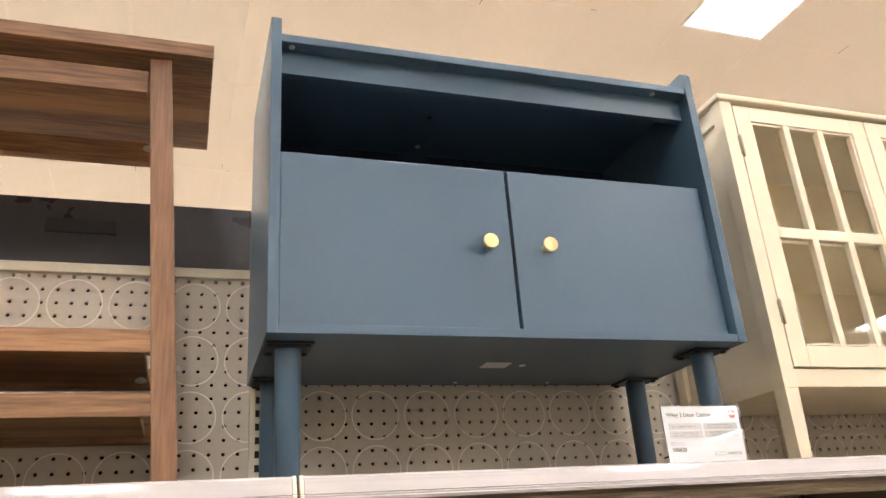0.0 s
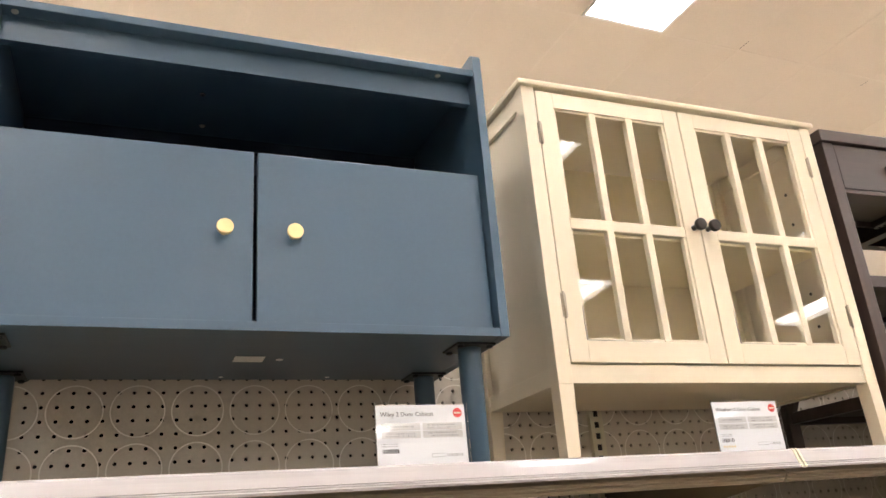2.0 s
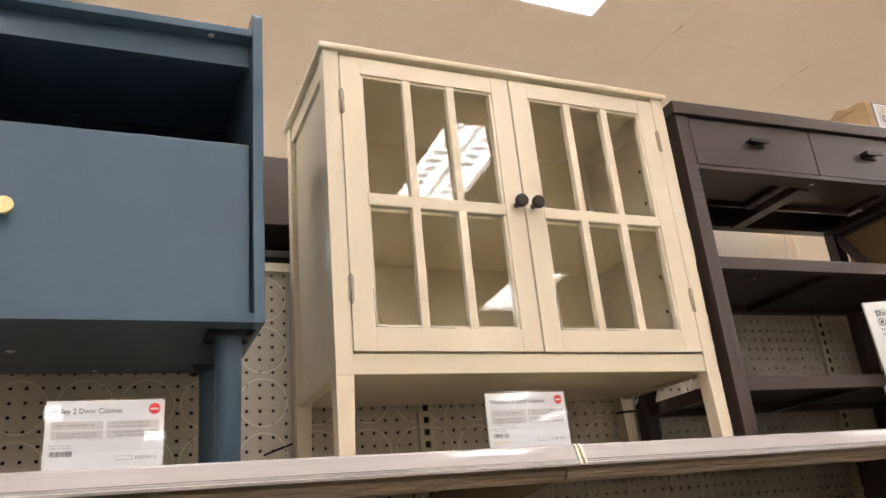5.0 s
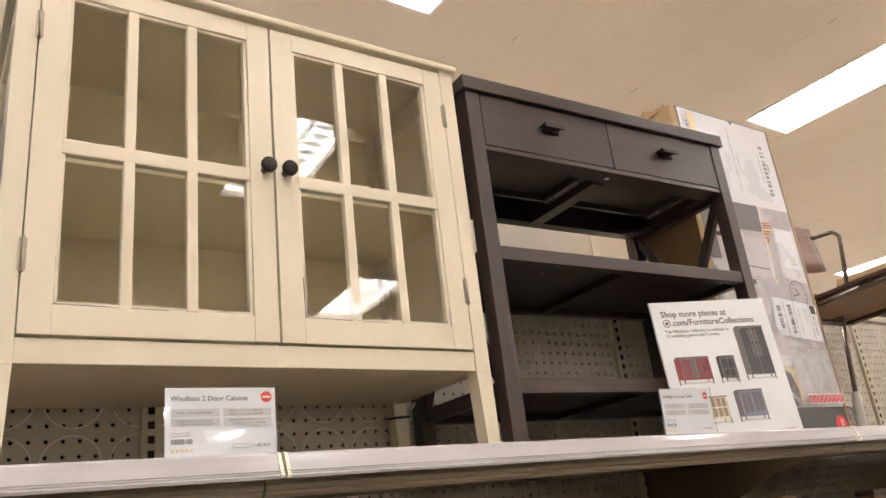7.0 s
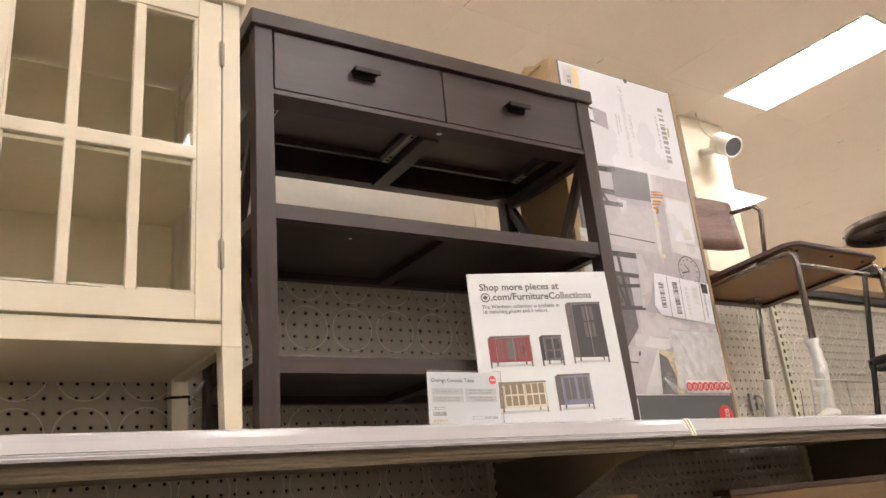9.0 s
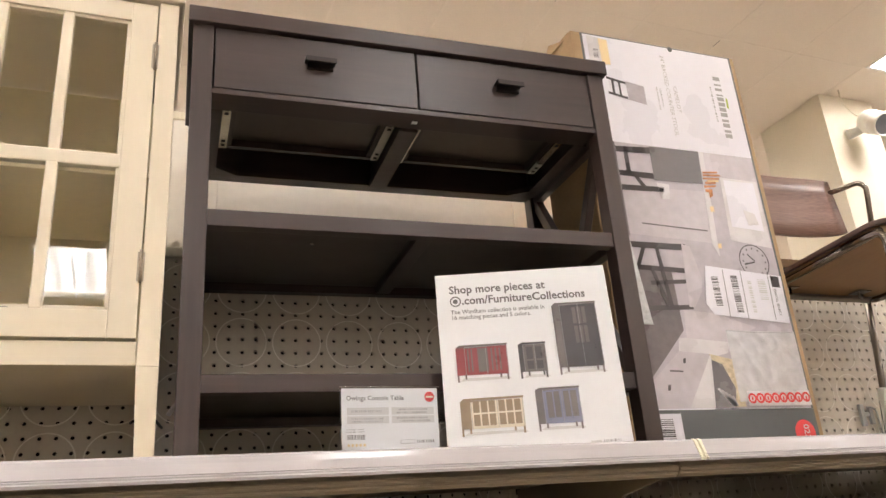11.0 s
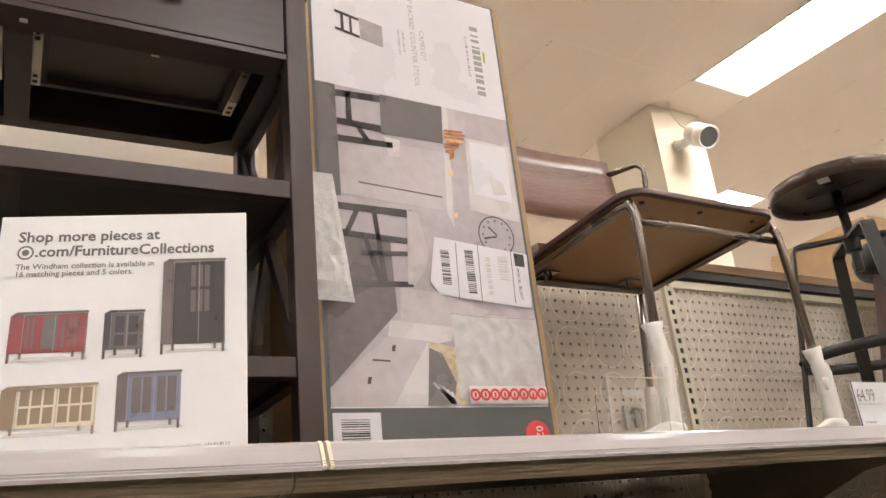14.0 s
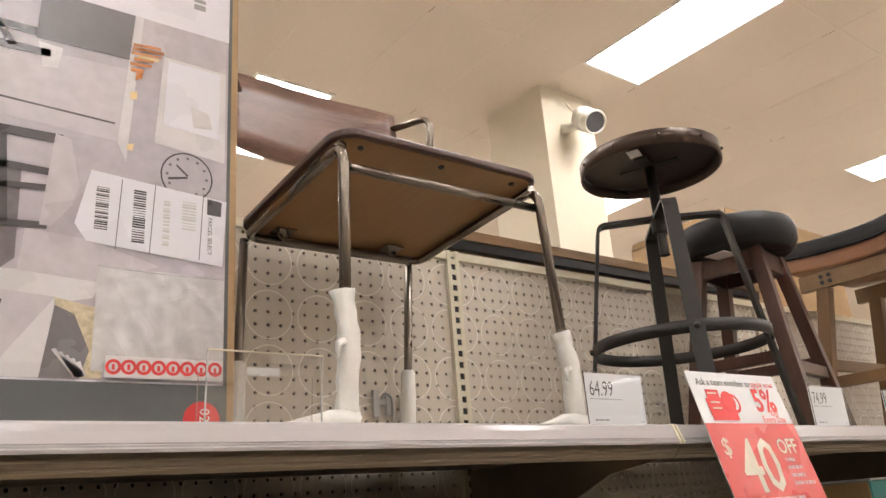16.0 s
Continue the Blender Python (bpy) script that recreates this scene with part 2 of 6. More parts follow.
def part(name, bm, material, parent, label=""):
    mesh = bpy.data.meshes.new(name)
    bm.to_mesh(mesh)
    bm.free()
    mesh.materials.append(material)
    ob = new(name, mesh)
    ob.parent = parent
    if label:
        ob["label"] = label
    return ob


def lone(name, bm, material, label, category, kind="", group="", m=None):
    ob = part(name, bm, material, None)
    if m:
        ob.matrix_basis = m
    return tagged(ob, label, category, group, kind)


def thing(name, m, label, category, group="", kind=""):
    ob = new(name)
    ob.empty_display_size = 0.05
    ob.matrix_basis = m
    return tagged(ob, label, category, group, kind)


def lettering(name, words, size, m, material, parent, align="LEFT", label="", bold=0.0):
    """Words as a flat mesh, in the built-in font; m carries the text's own xy plane into place."""
    curve = bpy.data.curves.new(name, "FONT")
    curve.body, curve.size, curve.align_x, curve.extrude, curve.offset = words, size, align, 0.00008, bold
    curve.resolution_u = 2
    made = bpy.data.objects.new(name, curve)
    mesh = bpy.data.meshes.new_from_object(made)
    bpy.data.objects.remove(made)
    mesh.materials.clear()
    mesh.materials.append(material)
    ob = new(name, mesh)
    ob.parent = parent
    ob.matrix_basis = m
    if label:
        ob["label"] = label
    return ob


def upright_text(x, y, z, turn=0.0):
    """The pose of words on an upright face that looks towards -y; turn: degrees clockwise."""
    return pose(x, y, z) @ pose(0, 0, 0, 90) @ pose(0, 0, 0, 0, 0, -turn)


# ---- the hall: floor, walls, ceiling ----
EAST, WEST, NORTH, SOUTH, HIGH = 20.0, -9.0, 15.0, -16.0, 4.4
lone("floor", slab(WEST, EAST, SOUTH, NORTH, -0.1, 0.0, 0), FLOOR, "pale grey vinyl shop floor", "floor", "structure")
# An unseen pale floor area, added to bounce light onto the ceiling.
lone("floor_bounce", slab(WEST, 0.6, 2.4, NORTH, 0.0, 0.004, 0), FLOOR_PALE, "unseen white floor area added to brighten the ceiling", "floor", "structure")
lone("wall_north", slab(WEST, EAST, NORTH, NORTH + 0.2, 0, HIGH + 0.3, 0), WALL, "cream painted far shop wall", "wall", "structure")
lone("wall_south", slab(WEST, EAST, SOUTH - 0.2, SOUTH, 0, HIGH + 0.3, 0), WALL, "cream painted shop wall across the aisles", "wall", "structure")
lone("wall_east", slab(EAST, EAST + 0.2, SOUTH, NORTH, 0, HIGH + 0.3, 0), WALL, "cream painted end wall", "wall", "structure")
lone("wall_west", slab(WEST - 0.2, WEST, SOUTH, NORTH, 0, HIGH + 0.3, 0), WALL, "cream painted end wall", "wall", "structure")

GRID_X, GRID_Y, GRID_TURN = 0.622, 1.215, 1.4
CEIL = pose(2.715, 3.2, HIGH, 0, 0, GRID_TURN)
lamp_cells = {(i + (3 if (j // 2) % 2 == 0 else 0), j) for j in (-15, -13, -11, -9, -7, -5, -3, -1, 1, 3, 5, 7) for i in range(-12, 27, 6)}


def build_ceiling():
    bm = bmesh.new()
    rng = random.Random(4)
    for i in range(-22, 32):
        for j in range(-17, 12):
            if (i, j) in lamp_cells:
                continue
            x0, y0 = i * GRID_X + 0.0083, j * GRID_Y + 0.0083
            x1, y1 = x0 + GRID_X - 0.0166, y0 + GRID_Y - 0.0166
            lift = [rng.uniform(0.000, 0.0007) for _ in range(4)]
            low = [bm.verts.new((x, y, 0.0046 + h)) for (x, y), h in zip(((x0, y0), (x0, y1), (x1, y1), (x1, y0)), lift)]
            bm.faces.new(low)
            high = [bm.verts.new((v.co.x, v.co.y, 0.03)) for v in low]
            for k in range(4):
                bm.faces.new((low[k], high[k], high[(k + 1) % 4], low[(k + 1) % 4]))
    cut = len(bm.faces)
    for i in range(-22, 33):
        x = i * GRID_X
        bar(bm, x - 0.008, x + 0.008, -17 * GRID_Y, 12 * GRID_Y, 0.0035, 0.02, 0)
    for j in range(-17, 13):
        y = j * GRID_Y
        bar(bm, -22 * GRID_X, 32 * GRID_X, y - 0.008, y + 0.008, 0.0040, 0.02, 0)
    bm.faces.ensure_lookup_table()
    for f in bm.faces[cut:]:
        f.material_index = 1
    # short dark strips that paint the shade where a bar joint stands open
    cut = len(bm.faces)
    for i in range(-22, 32):
        for j in range(-17, 12):
            if rng.random() < 0.45:
                y = j * GRID_Y + rng.choice((0.02, GRID_Y - 0.11))
                bar(bm, i * GRID_X - 0.0105, i * GRID_X - 0.0065, y, y + rng.uniform(0.05, 0.10), 0.0028, 0.004, 0)
            if rng.random() < 0.25:
                x = i * GRID_X + rng.choice((0.02, GRID_X - 0.08))
                bar(bm, x, x + rng.uniform(0.03, 0.07), j * GRID_Y - 0.0105, j * GRID_Y - 0.0070, 0.0028, 0.004, 0)
    bm.faces.ensure_lookup_table()
    for f in bm.faces[cut:]:
        f.material_index = 2
    bar(bm, -22 * GRID_X, 32 * GRID_X, -17 * GRID_Y, 12 * GRID_Y, 0.16, 0.2, 0)
    ob = lone("ceiling", bm, CEIL_TILE, "beige suspended ceiling of large tiles", "ceiling", "structure", m=CEIL)
    ob.data.materials.append(CEIL_BAR)
    ob.data.materials.append(CEIL_JOINT_SHADE)
    return ob


build_ceiling()


def build_lamp():
    """A recessed lamp: housing, bright lens and cell louvre."""
    lamp = thing("ceiling_light", CEIL, "recessed white fluorescent ceiling light, switched on", "ceiling light", "ceiling lights")
    w, l = GRID_X, GRID_Y
    bm = bmesh.new()
    for box in ((0.012, 0.03, 0.012, l - 0.012), (w - 0.03, w - 0.012, 0.012, l - 0.012)):
        bar(bm, *box, -0.001, 0.10, 0)
    for box in ((0.03, w - 0.03, 0.012, 0.03), (0.03, w - 0.03, l - 0.03, l - 0.012)):
        bar(bm, *box, -0.001, 0.10, 0)
    part("frame", bm, LAMP_METAL, lamp)
    part("lens", slab(0.031, w - 0.031, 0.031, l - 0.031, 0.060, 0.075, 0), LAMP_LENS, lamp, "glowing white lens")
    bm = bmesh.new()
    bar(bm, w / 2 - 0.009, w / 2 + 0.009, 0.031, l - 0.031, 0.006, 0.058, 0)
    for k in range(1, 10):
        y = 0.031 + (l - 0.062) * k / 10
        for x in (w * 0.28, w * 0.72):
            prism(bm, [(x - 0.080, y), (x, y - 0.036), (x + 0.080, y), (x, y + 0.036)], 0.046, 0.058, "xy")
    part("louvre", bm, LAMP_RIB, lamp, "glowing prismatic lens ribs")
    return lamp


first_lamp = None
for i, j in sorted(lamp_cells):
    spot = CEIL @ pose(i * GRID_X, j * GRID_Y, 0)
    if first_lamp is None:
        first_lamp = build_lamp()
        first_lamp.matrix_basis = spot
    else:
        copy_thing(first_lamp, spot)

# ---- the shelving ----
BAY, BAY_START, PEG_Y, DECK = 1.22, 0.131, 1.53, 1.60
RAIL_Y = 0.968


def build_pegboard(parent):
    """A board with real holes on a 27 mm grid, and printed rings."""
    step, pitch, hole, face, back = 0.026, 0.108, 0.0037, 0.0, 0.006
    x_first, z_first, ring_z = 0.014, 1.786 - DECK, 1.777 - DECK
    verts, faces = [], []

    def quad(*pts):
        k = len(verts)
        verts.extend(pts)
        faces.append(tuple(range(k, k + len(pts))))

    cols, rows = range(0, 46), range(-23, 11)
    z_lo, z_hi = z_first + (rows[0] - 0.5) * step, z_first + (rows[-1] + 0.5) * step
    square = [(1, 1), (0, 1), (-1, 1), (-1, 0), (-1, -1), (0, -1), (1, -1), (1, 0)]
    for c in cols:
        for r in rows:
            cx, cz, h = x_first + c * step, z_first + r * step, step / 2
            ring = [(cx + hole * math.cos(math.radians(45 * k + 45)), cz + hole * math.sin(math.radians(45 * k + 45))) for k in range(8)]
            edge = [(cx + h * a, cz + h * b) for a, b in square]
            for k in range(8):
                n = (k + 1) % 8
                quad((edge[k][0], face, edge[k][1]), (edge[n][0], face, edge[n][1]), (ring[n][0], face, ring[n][1]), (ring[k][0], face, ring[k][1]))
                quad((ring[k][0], face, ring[k][1]), (ring[n][0], face, ring[n][1]), (ring[n][0], back, ring[n][1]), (ring[k][0], back, ring[k][1]))
    x_end = x_first + (cols[-1] + 0.5) * step
    quad((x_end, 0, z_lo), (BAY, 0, z_lo), (BAY, 0, z_hi), (x_end, 0, z_hi))
    quad((0, 0, -1.55), (BAY, 0, -1.55), (BAY, 0, z_lo), (0, 0, z_lo))
    mesh = bpy.data.meshes.new("pegboard")
    mesh.from_pydata(verts, [], faces)
    mesh.materials.append(PEG)
    board = new("pegboard", mesh)
    board.parent = parent
    # A near-black sheet stands in for the shade behind the holes.
    part("shade_backing", slab(0, BAY, 0.020, 0.034, -1.55, 0.455, 0), SLOT_DARK, parent)
    bm = bmesh.new()
    rings, wide = 0.0478, 0.0026
    for c in range(0, 12):
        for r in range(-6, 3):
            cx, cz = x_first + c * pitch, ring_z + r * pitch
            for k in range(40):
                a, b = 2 * math.pi * k / 40, 2 * math.pi * (k + 1) / 40
                pts = [(cx + q * math.cos(t), cz + q * math.sin(t)) for q, t in ((rings - wide / 2, a), (rings + wide / 2, a), (rings + wide / 2, b), (rings - wide / 2, b))]
                if min(p[0] for p in pts) > 0.004 and max(p[0] for p in pts) < BAY - 0.004 and max(p[1] for p in pts) < 0.452:
                    bm.faces.new([bm.verts.new((p[0], -0.0006, p[1])) for p in pts])
    tagged(part("printed_rings", bm, PEG_PRINT, board, "fine white printed rings"), kind="stuff")
    return board


def build_bay():
    bay = thing("shelf_bay", pose(BAY_START, PEG_Y, DECK), "cream steel shop shelving bay with ringed pegboard back", "shelving", "shelf bays", "structure")
    build_pegboard(bay)
    # top cap
    part("top_cap", slab(0.0, BAY, -0.010, 0.06, 0.452, 0.472, 0.002), STEEL_CREAM, bay)
    # slotted upright at the start of the bay
    bm = bmesh.new()
    for x0, x1 in ((-0.017, -0.0060), (0.0060, 0.017)):
        bar(bm, x0, x1, -0.012, 0.0, -1.6, 0.474, 0.0008)
    bar(bm, -0.0060, 0.0060, -0.004, 0.0, -1.6, 0.474, 0)
    z = -0.60
    while z < 0.46:
        bar(bm, -0.0060, 0.0060, -0.0119, -0.004, z, z + 0.012, 0)
        z += 0.0254
    post = part("upright", bm, STEEL_CREAM, bay)
    # This dark strip paints the shade inside the upright's slots.
    part("slot_shade", slab(-0.0059, 0.0059, -0.0100, -0.0042, -0.60, 0.46, 0), SLOT_DARK, post)
    # deck and its lip
    front = RAIL_Y - PEG_Y
    part("deck", slab(0.001, BAY - 0.001, front + 0.012, -0.012, -0.018, -0.001, 0.001), SHELF_SHADED_TAN, bay)
    bm = bmesh.new()
    prism(bm, [(front + 0.012, -0.002), (front + 0.032, -0.002), (front + 0.032, -0.046), (front + 0.022, -0.046), (front + 0.018, -0.043), (front + 0.015, -0.039), (front + 0.012, -0.036)], 0.001, BAY - 0.001, "yz", 0.001)
    lip = part("deck_lip", bm, SHELF_SHADED_TAN, bay)
    for k in range(3):
        part("lip_rib", slab(0.002, BAY - 0.002, front + 0.0085 + 0.003 * k, front + 0.0135 + 0.003 * k, -0.0335 - 0.0045 * k, -0.0310 - 0.0045 * k, 0.0008), SHELF_SHADED_TAN, lip)
    # bracket below the deck
    part("bracket", prism(bmesh.new(), [(-0.004, -0.02), (front + 0.05, -0.02), (front + 0.05, -0.045), (front + 0.16, -0.06), (-0.12, -0.17), (-0.004, -0.19)], -0.0025, 0.0025, "yz"), SHELF_SHADED_TAN, bay)
    # lower shelf
    part("lower_deck", slab(0.001, BAY - 0.001, front + 0.02, -0.012, -0.32, -0.30, 0.001), SHELF_SHADED_TAN, bay)
    part("lower_lip", slab(0.001, BAY - 0.001, front + 0.0, front + 0.02, -0.36, -0.30, 0.001), STEEL_CREAM, bay)
    part("kick", slab(0.0, BAY, front + 0.02, front + 0.04, -1.6, -1.45, 0.001), STEEL_CREAM, bay)
    # the far side of the same bay
    part("rear_deck", slab(0.0, BAY, 0.062, 0.60, -0.02, 0.0, 0.001), STEEL_CREAM, bay)
    part("rear_panel", slab(0.0, BAY, 0.036, 0.060, -1.6, 0.45, 0), PEG, bay)
    return bay


def build_rail(bay, start, end):
    """The price rail of one bay: an extruded profile that leans back at the top, with a pale stop at each end."""
    front = RAIL_Y - PEG_Y
    prof = [(front + 0.012, 0.003), (front + 0.004, 0.004), (front - 0.0005, 0.001), (front - 0.0030, -0.0060), (front - 0.0058, -0.0125), (front - 0.0080, -0.0180), (front - 0.0072, -0.0192), (front - 0.0100, -0.0205),
            (front - 0.0095, -0.0225), (front - 0.0115, -0.0240), (front - 0.0100, -0.0275), (front - 0.002, -0.0270), (front + 0.003, -0.012)]
    part("price_rail", prism(bmesh.new(), prof, start + 0.007, end - 0.007, "yz"), RAIL_WHITE, bay, "glossy white plastic price rail")
    for x in (start + 0.002, end - 0.0065):
        part("rail_end", prism(bmesh.new(), [(y - 0.001, z + 0.0008) for y, z in prof], x, x + 0.0045, "yz"), RAIL_EDGE, bay)


# the rails don't quite meet above the uprights
RAIL_SHIFT = {1: 0.018, 2: 0.030, 3: -0.015}
first_bay = build_bay()
bays = {0: first_bay}
for k in (-2, -1, 1, 2, 3, 4, 5):
    bays[k] = copy_thing(first_bay, pose(BAY_START + BAY * k, PEG_Y, DECK))
for k, one_bay in bays.items():
    build_rail(one_bay, RAIL_SHIFT.get(k, 0.0), BAY + RAIL_SHIFT.get(k + 1, 0.0))


# ---- blue cabinet ----
def build_blue_cabinet():
    x0, x1, y0, y1 = 0.104, 0.940, 1.105, 1.462
    top, bottom = 2.388, 1.821
    cab = thing("two_door_cabinet", pose(x0, y0, DECK), "slate blue two-door cabinet with open top shelf on round legs", "cabinet")
    w, d = x1 - x0, y1 - y0
    lo, hi = bottom - DECK, top - DECK
    t = 0.017
    prof = [(0.0, lo), (0.0, hi - 0.014)] + [(0.014 - 0.014 * math.cos(a), hi - 0.014 + 0.014 * math.sin(a)) for a in [math.pi / 2 * k / 6 for k in range(1, 7)]] + [(d, hi), (d, lo)]
    for x in (0.0, w - t):
        part("side_panel", prism(bmesh.new(), prof, x, x + t, "yz", 0.0012), BLUE, cab)
    part("bottom_panel", slab(t, w - t, 0.001, d - 0.006, lo, lo + 0.015, 0.001), BLUE, cab)
    part("top_panel", slab(t, w - t, 0.004, d, 2.337 - DECK, 2.352 - DECK, 0.0015), BLUE, cab)
    part("top_rail", slab(t, w - t, 0.030, 0.046, 2.290 - DECK, 2.337 - DECK, 0.001), BLUE, cab)
    # Inner shelf and back panel carry the recess shade in their colour.
    part("inner_shelf", slab(t, w - t, 0.035, d - 0.008, 2.095 - DECK, 2.110 - DECK, 0.001), BLUE_SHADED, cab)
    part("back_panel", slab(t, w - t, d - 0.006, d, lo + 0.002, 2.337 - DECK, 0), BLUE_SHADED, cab)
    mid = 0.5165 - x0
    for a, b, knob in ((t + 0.002, mid - 0.0032, 0.467 - x0), (mid + 0.0030, w - t - 0.003, 0.576 - x0)):
        door = part("door", slab(a, b, 0.020, 0.036, 1.839 - DECK, 2.132 - DECK, 0.0016), BLUE, cab)
        bm = bmesh.new()
        lathe(bm, [(0.0055, 0.006), (0.0050, -0.012), (0.0065, -0.0145), (0.0122, -0.0150), (0.0130, -0.0160), (0.0130, -0.0205), (0.0124, -0.0212), (0.0118, -0.0212), (0.0004, -0.0212)], 28, (knob, 0.0155, 1.9855 - DECK), "y")
        part("knob", bm, BRASS, door, "round brushed brass knob")
    # legs on black mounting plates
    for x, y in ((0.040, 0.075), (0.040, d - 0.045), (w - 0.045, 0.075), (w - 0.045, d - 0.045)):
        leg = part("leg", lathe(bmesh.new(), [(0.0180, 0.0), (0.0190, 0.002), (0.0205, lo - 0.010), (0.0205, lo - 0.004)], 28, (x, y, 0)), BLUE, cab)
        bm = bmesh.new()
        bar(bm, x - 0.036, x + 0.036, y - 0.036, y + 0.036, lo - 0.0042, lo - 0.0005, 0.001)
        for dx in (-0.027, 0.027):
            for dy in (-0.027, 0.027):
                lathe(bm, [(0.0045, lo - 0.0085), (0.006, lo - 0.007), (0.006, lo - 0.004)], 10, (x + dx, y + dy, 0))
        part("mounting_plate", bm, BLACK_STEEL, leg, "black steel mounting plate with bolts")
    part("paper_label", slab(0.506 - x0, 0.556 - x0, 1.268 - y0, 1.308 - y0, lo - 0.0006, lo, 0), CARD_WHITE, cab, "small white paper label")
    for x, y, r in ((0.583, 1.288, 0.006), (0.50, 1.43, 0.004), (0.70, 1.43, 0.004)):
        part("cover_cap", lathe(bmesh.new(), [(r, lo - 0.0012), (r, lo)], 14, (x - x0, y - y0, 0)), CARD_WHITE, cab)
    for x, y, z in ((0.036, 0.018, 2.3375), (w - 0.085, 0.018, 2.3375), (0.335, 0.19, 2.3375), (0.345, 0.31, 2.3375)):
        part("screw", lathe(bmesh.new(), [(0.0042, z - DECK - 0.0035), (0.0055, z - DECK - 0.002), (0.0055, z - DECK)], 12, (x, y, 0)), ZINC, cab)
    return cab


build_blue_cabinet()


# ---- cream glass-door cabinet ----
def build_cream_cabinet():
    x0, x1, y0, y1 = 1.066, 1.860, 1.180, 1.515
    cab = thing("glass_door_cabinet", pose(x0, y0, DECK), "cream painted cabinet with two glazed doors and tall legs", "cabinet")
    w, d = x1 - x0, y1 - y0
    z = lambda v: v - DECK
    top = z(2.386)
    p = 0.031
    for x in (0, w - p):
        for y in (0, d - p):
            bm = bmesh.new()
            bar(bm, x, x + p, y, y + p, z(1.755), top, 0.0015)
            # the foot tapers on its inner side
            f = 0.006
            lowx0, lowx1 = (x, x + p - f) if x == 0 else (x + f, x + p)
            lo4 = [bm.verts.new((a, b, 0)) for a, b in ((lowx0, y), (lowx1, y), (lowx1, y + p), (lowx0, y + p))]
            hi4 = [bm.verts.new((a, b, z(1.755))) for a, b in ((x, y), (x + p, y), (x + p, y + p), (x, y + p))]
            bm.faces.new(lo4[::-1])
            for k in range(4):
                bm.faces.new((lo4[k], lo4[(k + 1) % 4], hi4[(k + 1) % 4], hi4[k]))
            part("post", bm, CREAM, cab)
    # moulded top
    bm = bmesh.new()
    bar(bm, -0.009, w + 0.010, -0.009, d + 0.004, top + 0.0002, top + 0.0135, 0.005)
    part("top", bm, CREAM, cab)
    part("bottom_panel", slab(p, w - p, 0.006, d - 0.006, z(1.760), z(1.776), 0.001), CREAM, cab)
    part("front_rail", slab(p, w - p, 0.003, 0.022, z(1.757), z(1.792), 0.0015), CREAM, cab)
    part("back_panel", slab(p, w - p, d - 0.010, d - 0.004, z(1.776), top - 0.006, 0), CREAM_IN, cab)
    part("inner_shelf", slab(p - 0.001, w - p + 0.001, 0.032, d - 0.012, z(2.068), z(2.082), 0.001), CREAM_IN, cab)
    for x in (0.004, w - p + 0.006):
        side = part("side_panel", slab(x + 0.008, x + 0.014, p - 0.004, d - p + 0.004, z(1.765), top - 0.004, 0), CREAM, cab)
        part("side_rail", slab(x, x + 0.020, p, d - p, z(1.757), z(1.790), 0.001), CREAM, side)
        part("side_rail", slab(x, x + 0.020, p, d - p, z(2.345), top - 0.002, 0.001), CREAM, side)
    mid = 1.4615 - x0
    for a, b, hinge in ((0.0325, mid - 0.0018, 0.0325), (mid + 0.0018, w - 0.0335, w - 0.0335)):
        zl, zh = z(1.7955), z(2.3775)
        gl, gr = a + 0.040, b - 0.040
        gb, gt = z(1.837), z(2.341)
        bm = bmesh.new()
        bar(bm, a, gl, -0.001, 0.019, zl, zh, 0.0012)
        bar(bm, gr, b, -0.001, 0.019, zl, zh, 0.0012)
        bar(bm, gl, gr, -0.0008, 0.0188, zl, gb, 0.0012)
        bar(bm, gl, gr, -0.0008, 0.0188, gt, zh, 0.0012)
        door = part("door", bm, CREAM, cab)
        bm = bmesh.new()
        for box in ((gl, gl + 0.006, gb, gt), (gr - 0.006, gr, gb, gt), (gl, gr, gb, gb + 0.006), (gl, gr, gt - 0.006, gt)):
            bar(bm, box[0], box[1], 0.003, 0.016, box[2], box[3], 0.001)
        part("glazing_bead", bm, CREAM, door)
        third = (gr - gl) / 3
        for k in (1, 2):
            part("muntin", slab(gl + third * k - 0.0085, gl + third * k + 0.0085, 0.000, 0.016, gb, gt, 0.0025), CREAM, door)
        part("muntin", slab(gl, gr, -0.0003, 0.0157, z(2.066), z(2.090), 0.0025), CREAM, door)
        pane = part("glass_pane", slab((gl - gr) / 2 + 0.001, (gr - gl) / 2 - 0.001, -0.0015, 0.0015, -(gt - gb) / 2 + 0.001, (gt - gb) / 2 - 0.001, 0), GLASS, door, "clear glass pane")
        pane.matrix_basis = pose((gl + gr) / 2, 0.010, (gt + gb) / 2, -2.0, 0, 0.9)
        pane.visible_shadow = False
        kx = b - 0.0165 if hinge == 0.0325 else a + 0.0165
        bm = lathe(bmesh.new(), [(0.0060, -0.001), (0.0052, -0.012), (0.0075, -0.016), (0.0122, -0.019), (0.0134, -0.022), (0.0132, -0.028), (0.0122, -0.0300), (0.0110, -0.0305), (0.0004, -0.0308)], 24, (kx, 0, z(2.089)), "y")
        part("knob", bm, BRONZE, door, "dark bronze round knob")
        for zc in (z(2.275), z(1.905)):
            bm = bmesh.new()
            tube(bm, [(hinge, -0.0035, zc - 0.026), (hinge, -0.0035, zc + 0.026)], 0.0025, 10)
            bar(bm, hinge - 0.005, hinge + 0.005, -0.0028, -0.0012, zc - 0.023, zc + 0.023, 0)
            part("hinge", bm, HINGE, door, "worn steel butt hinge")
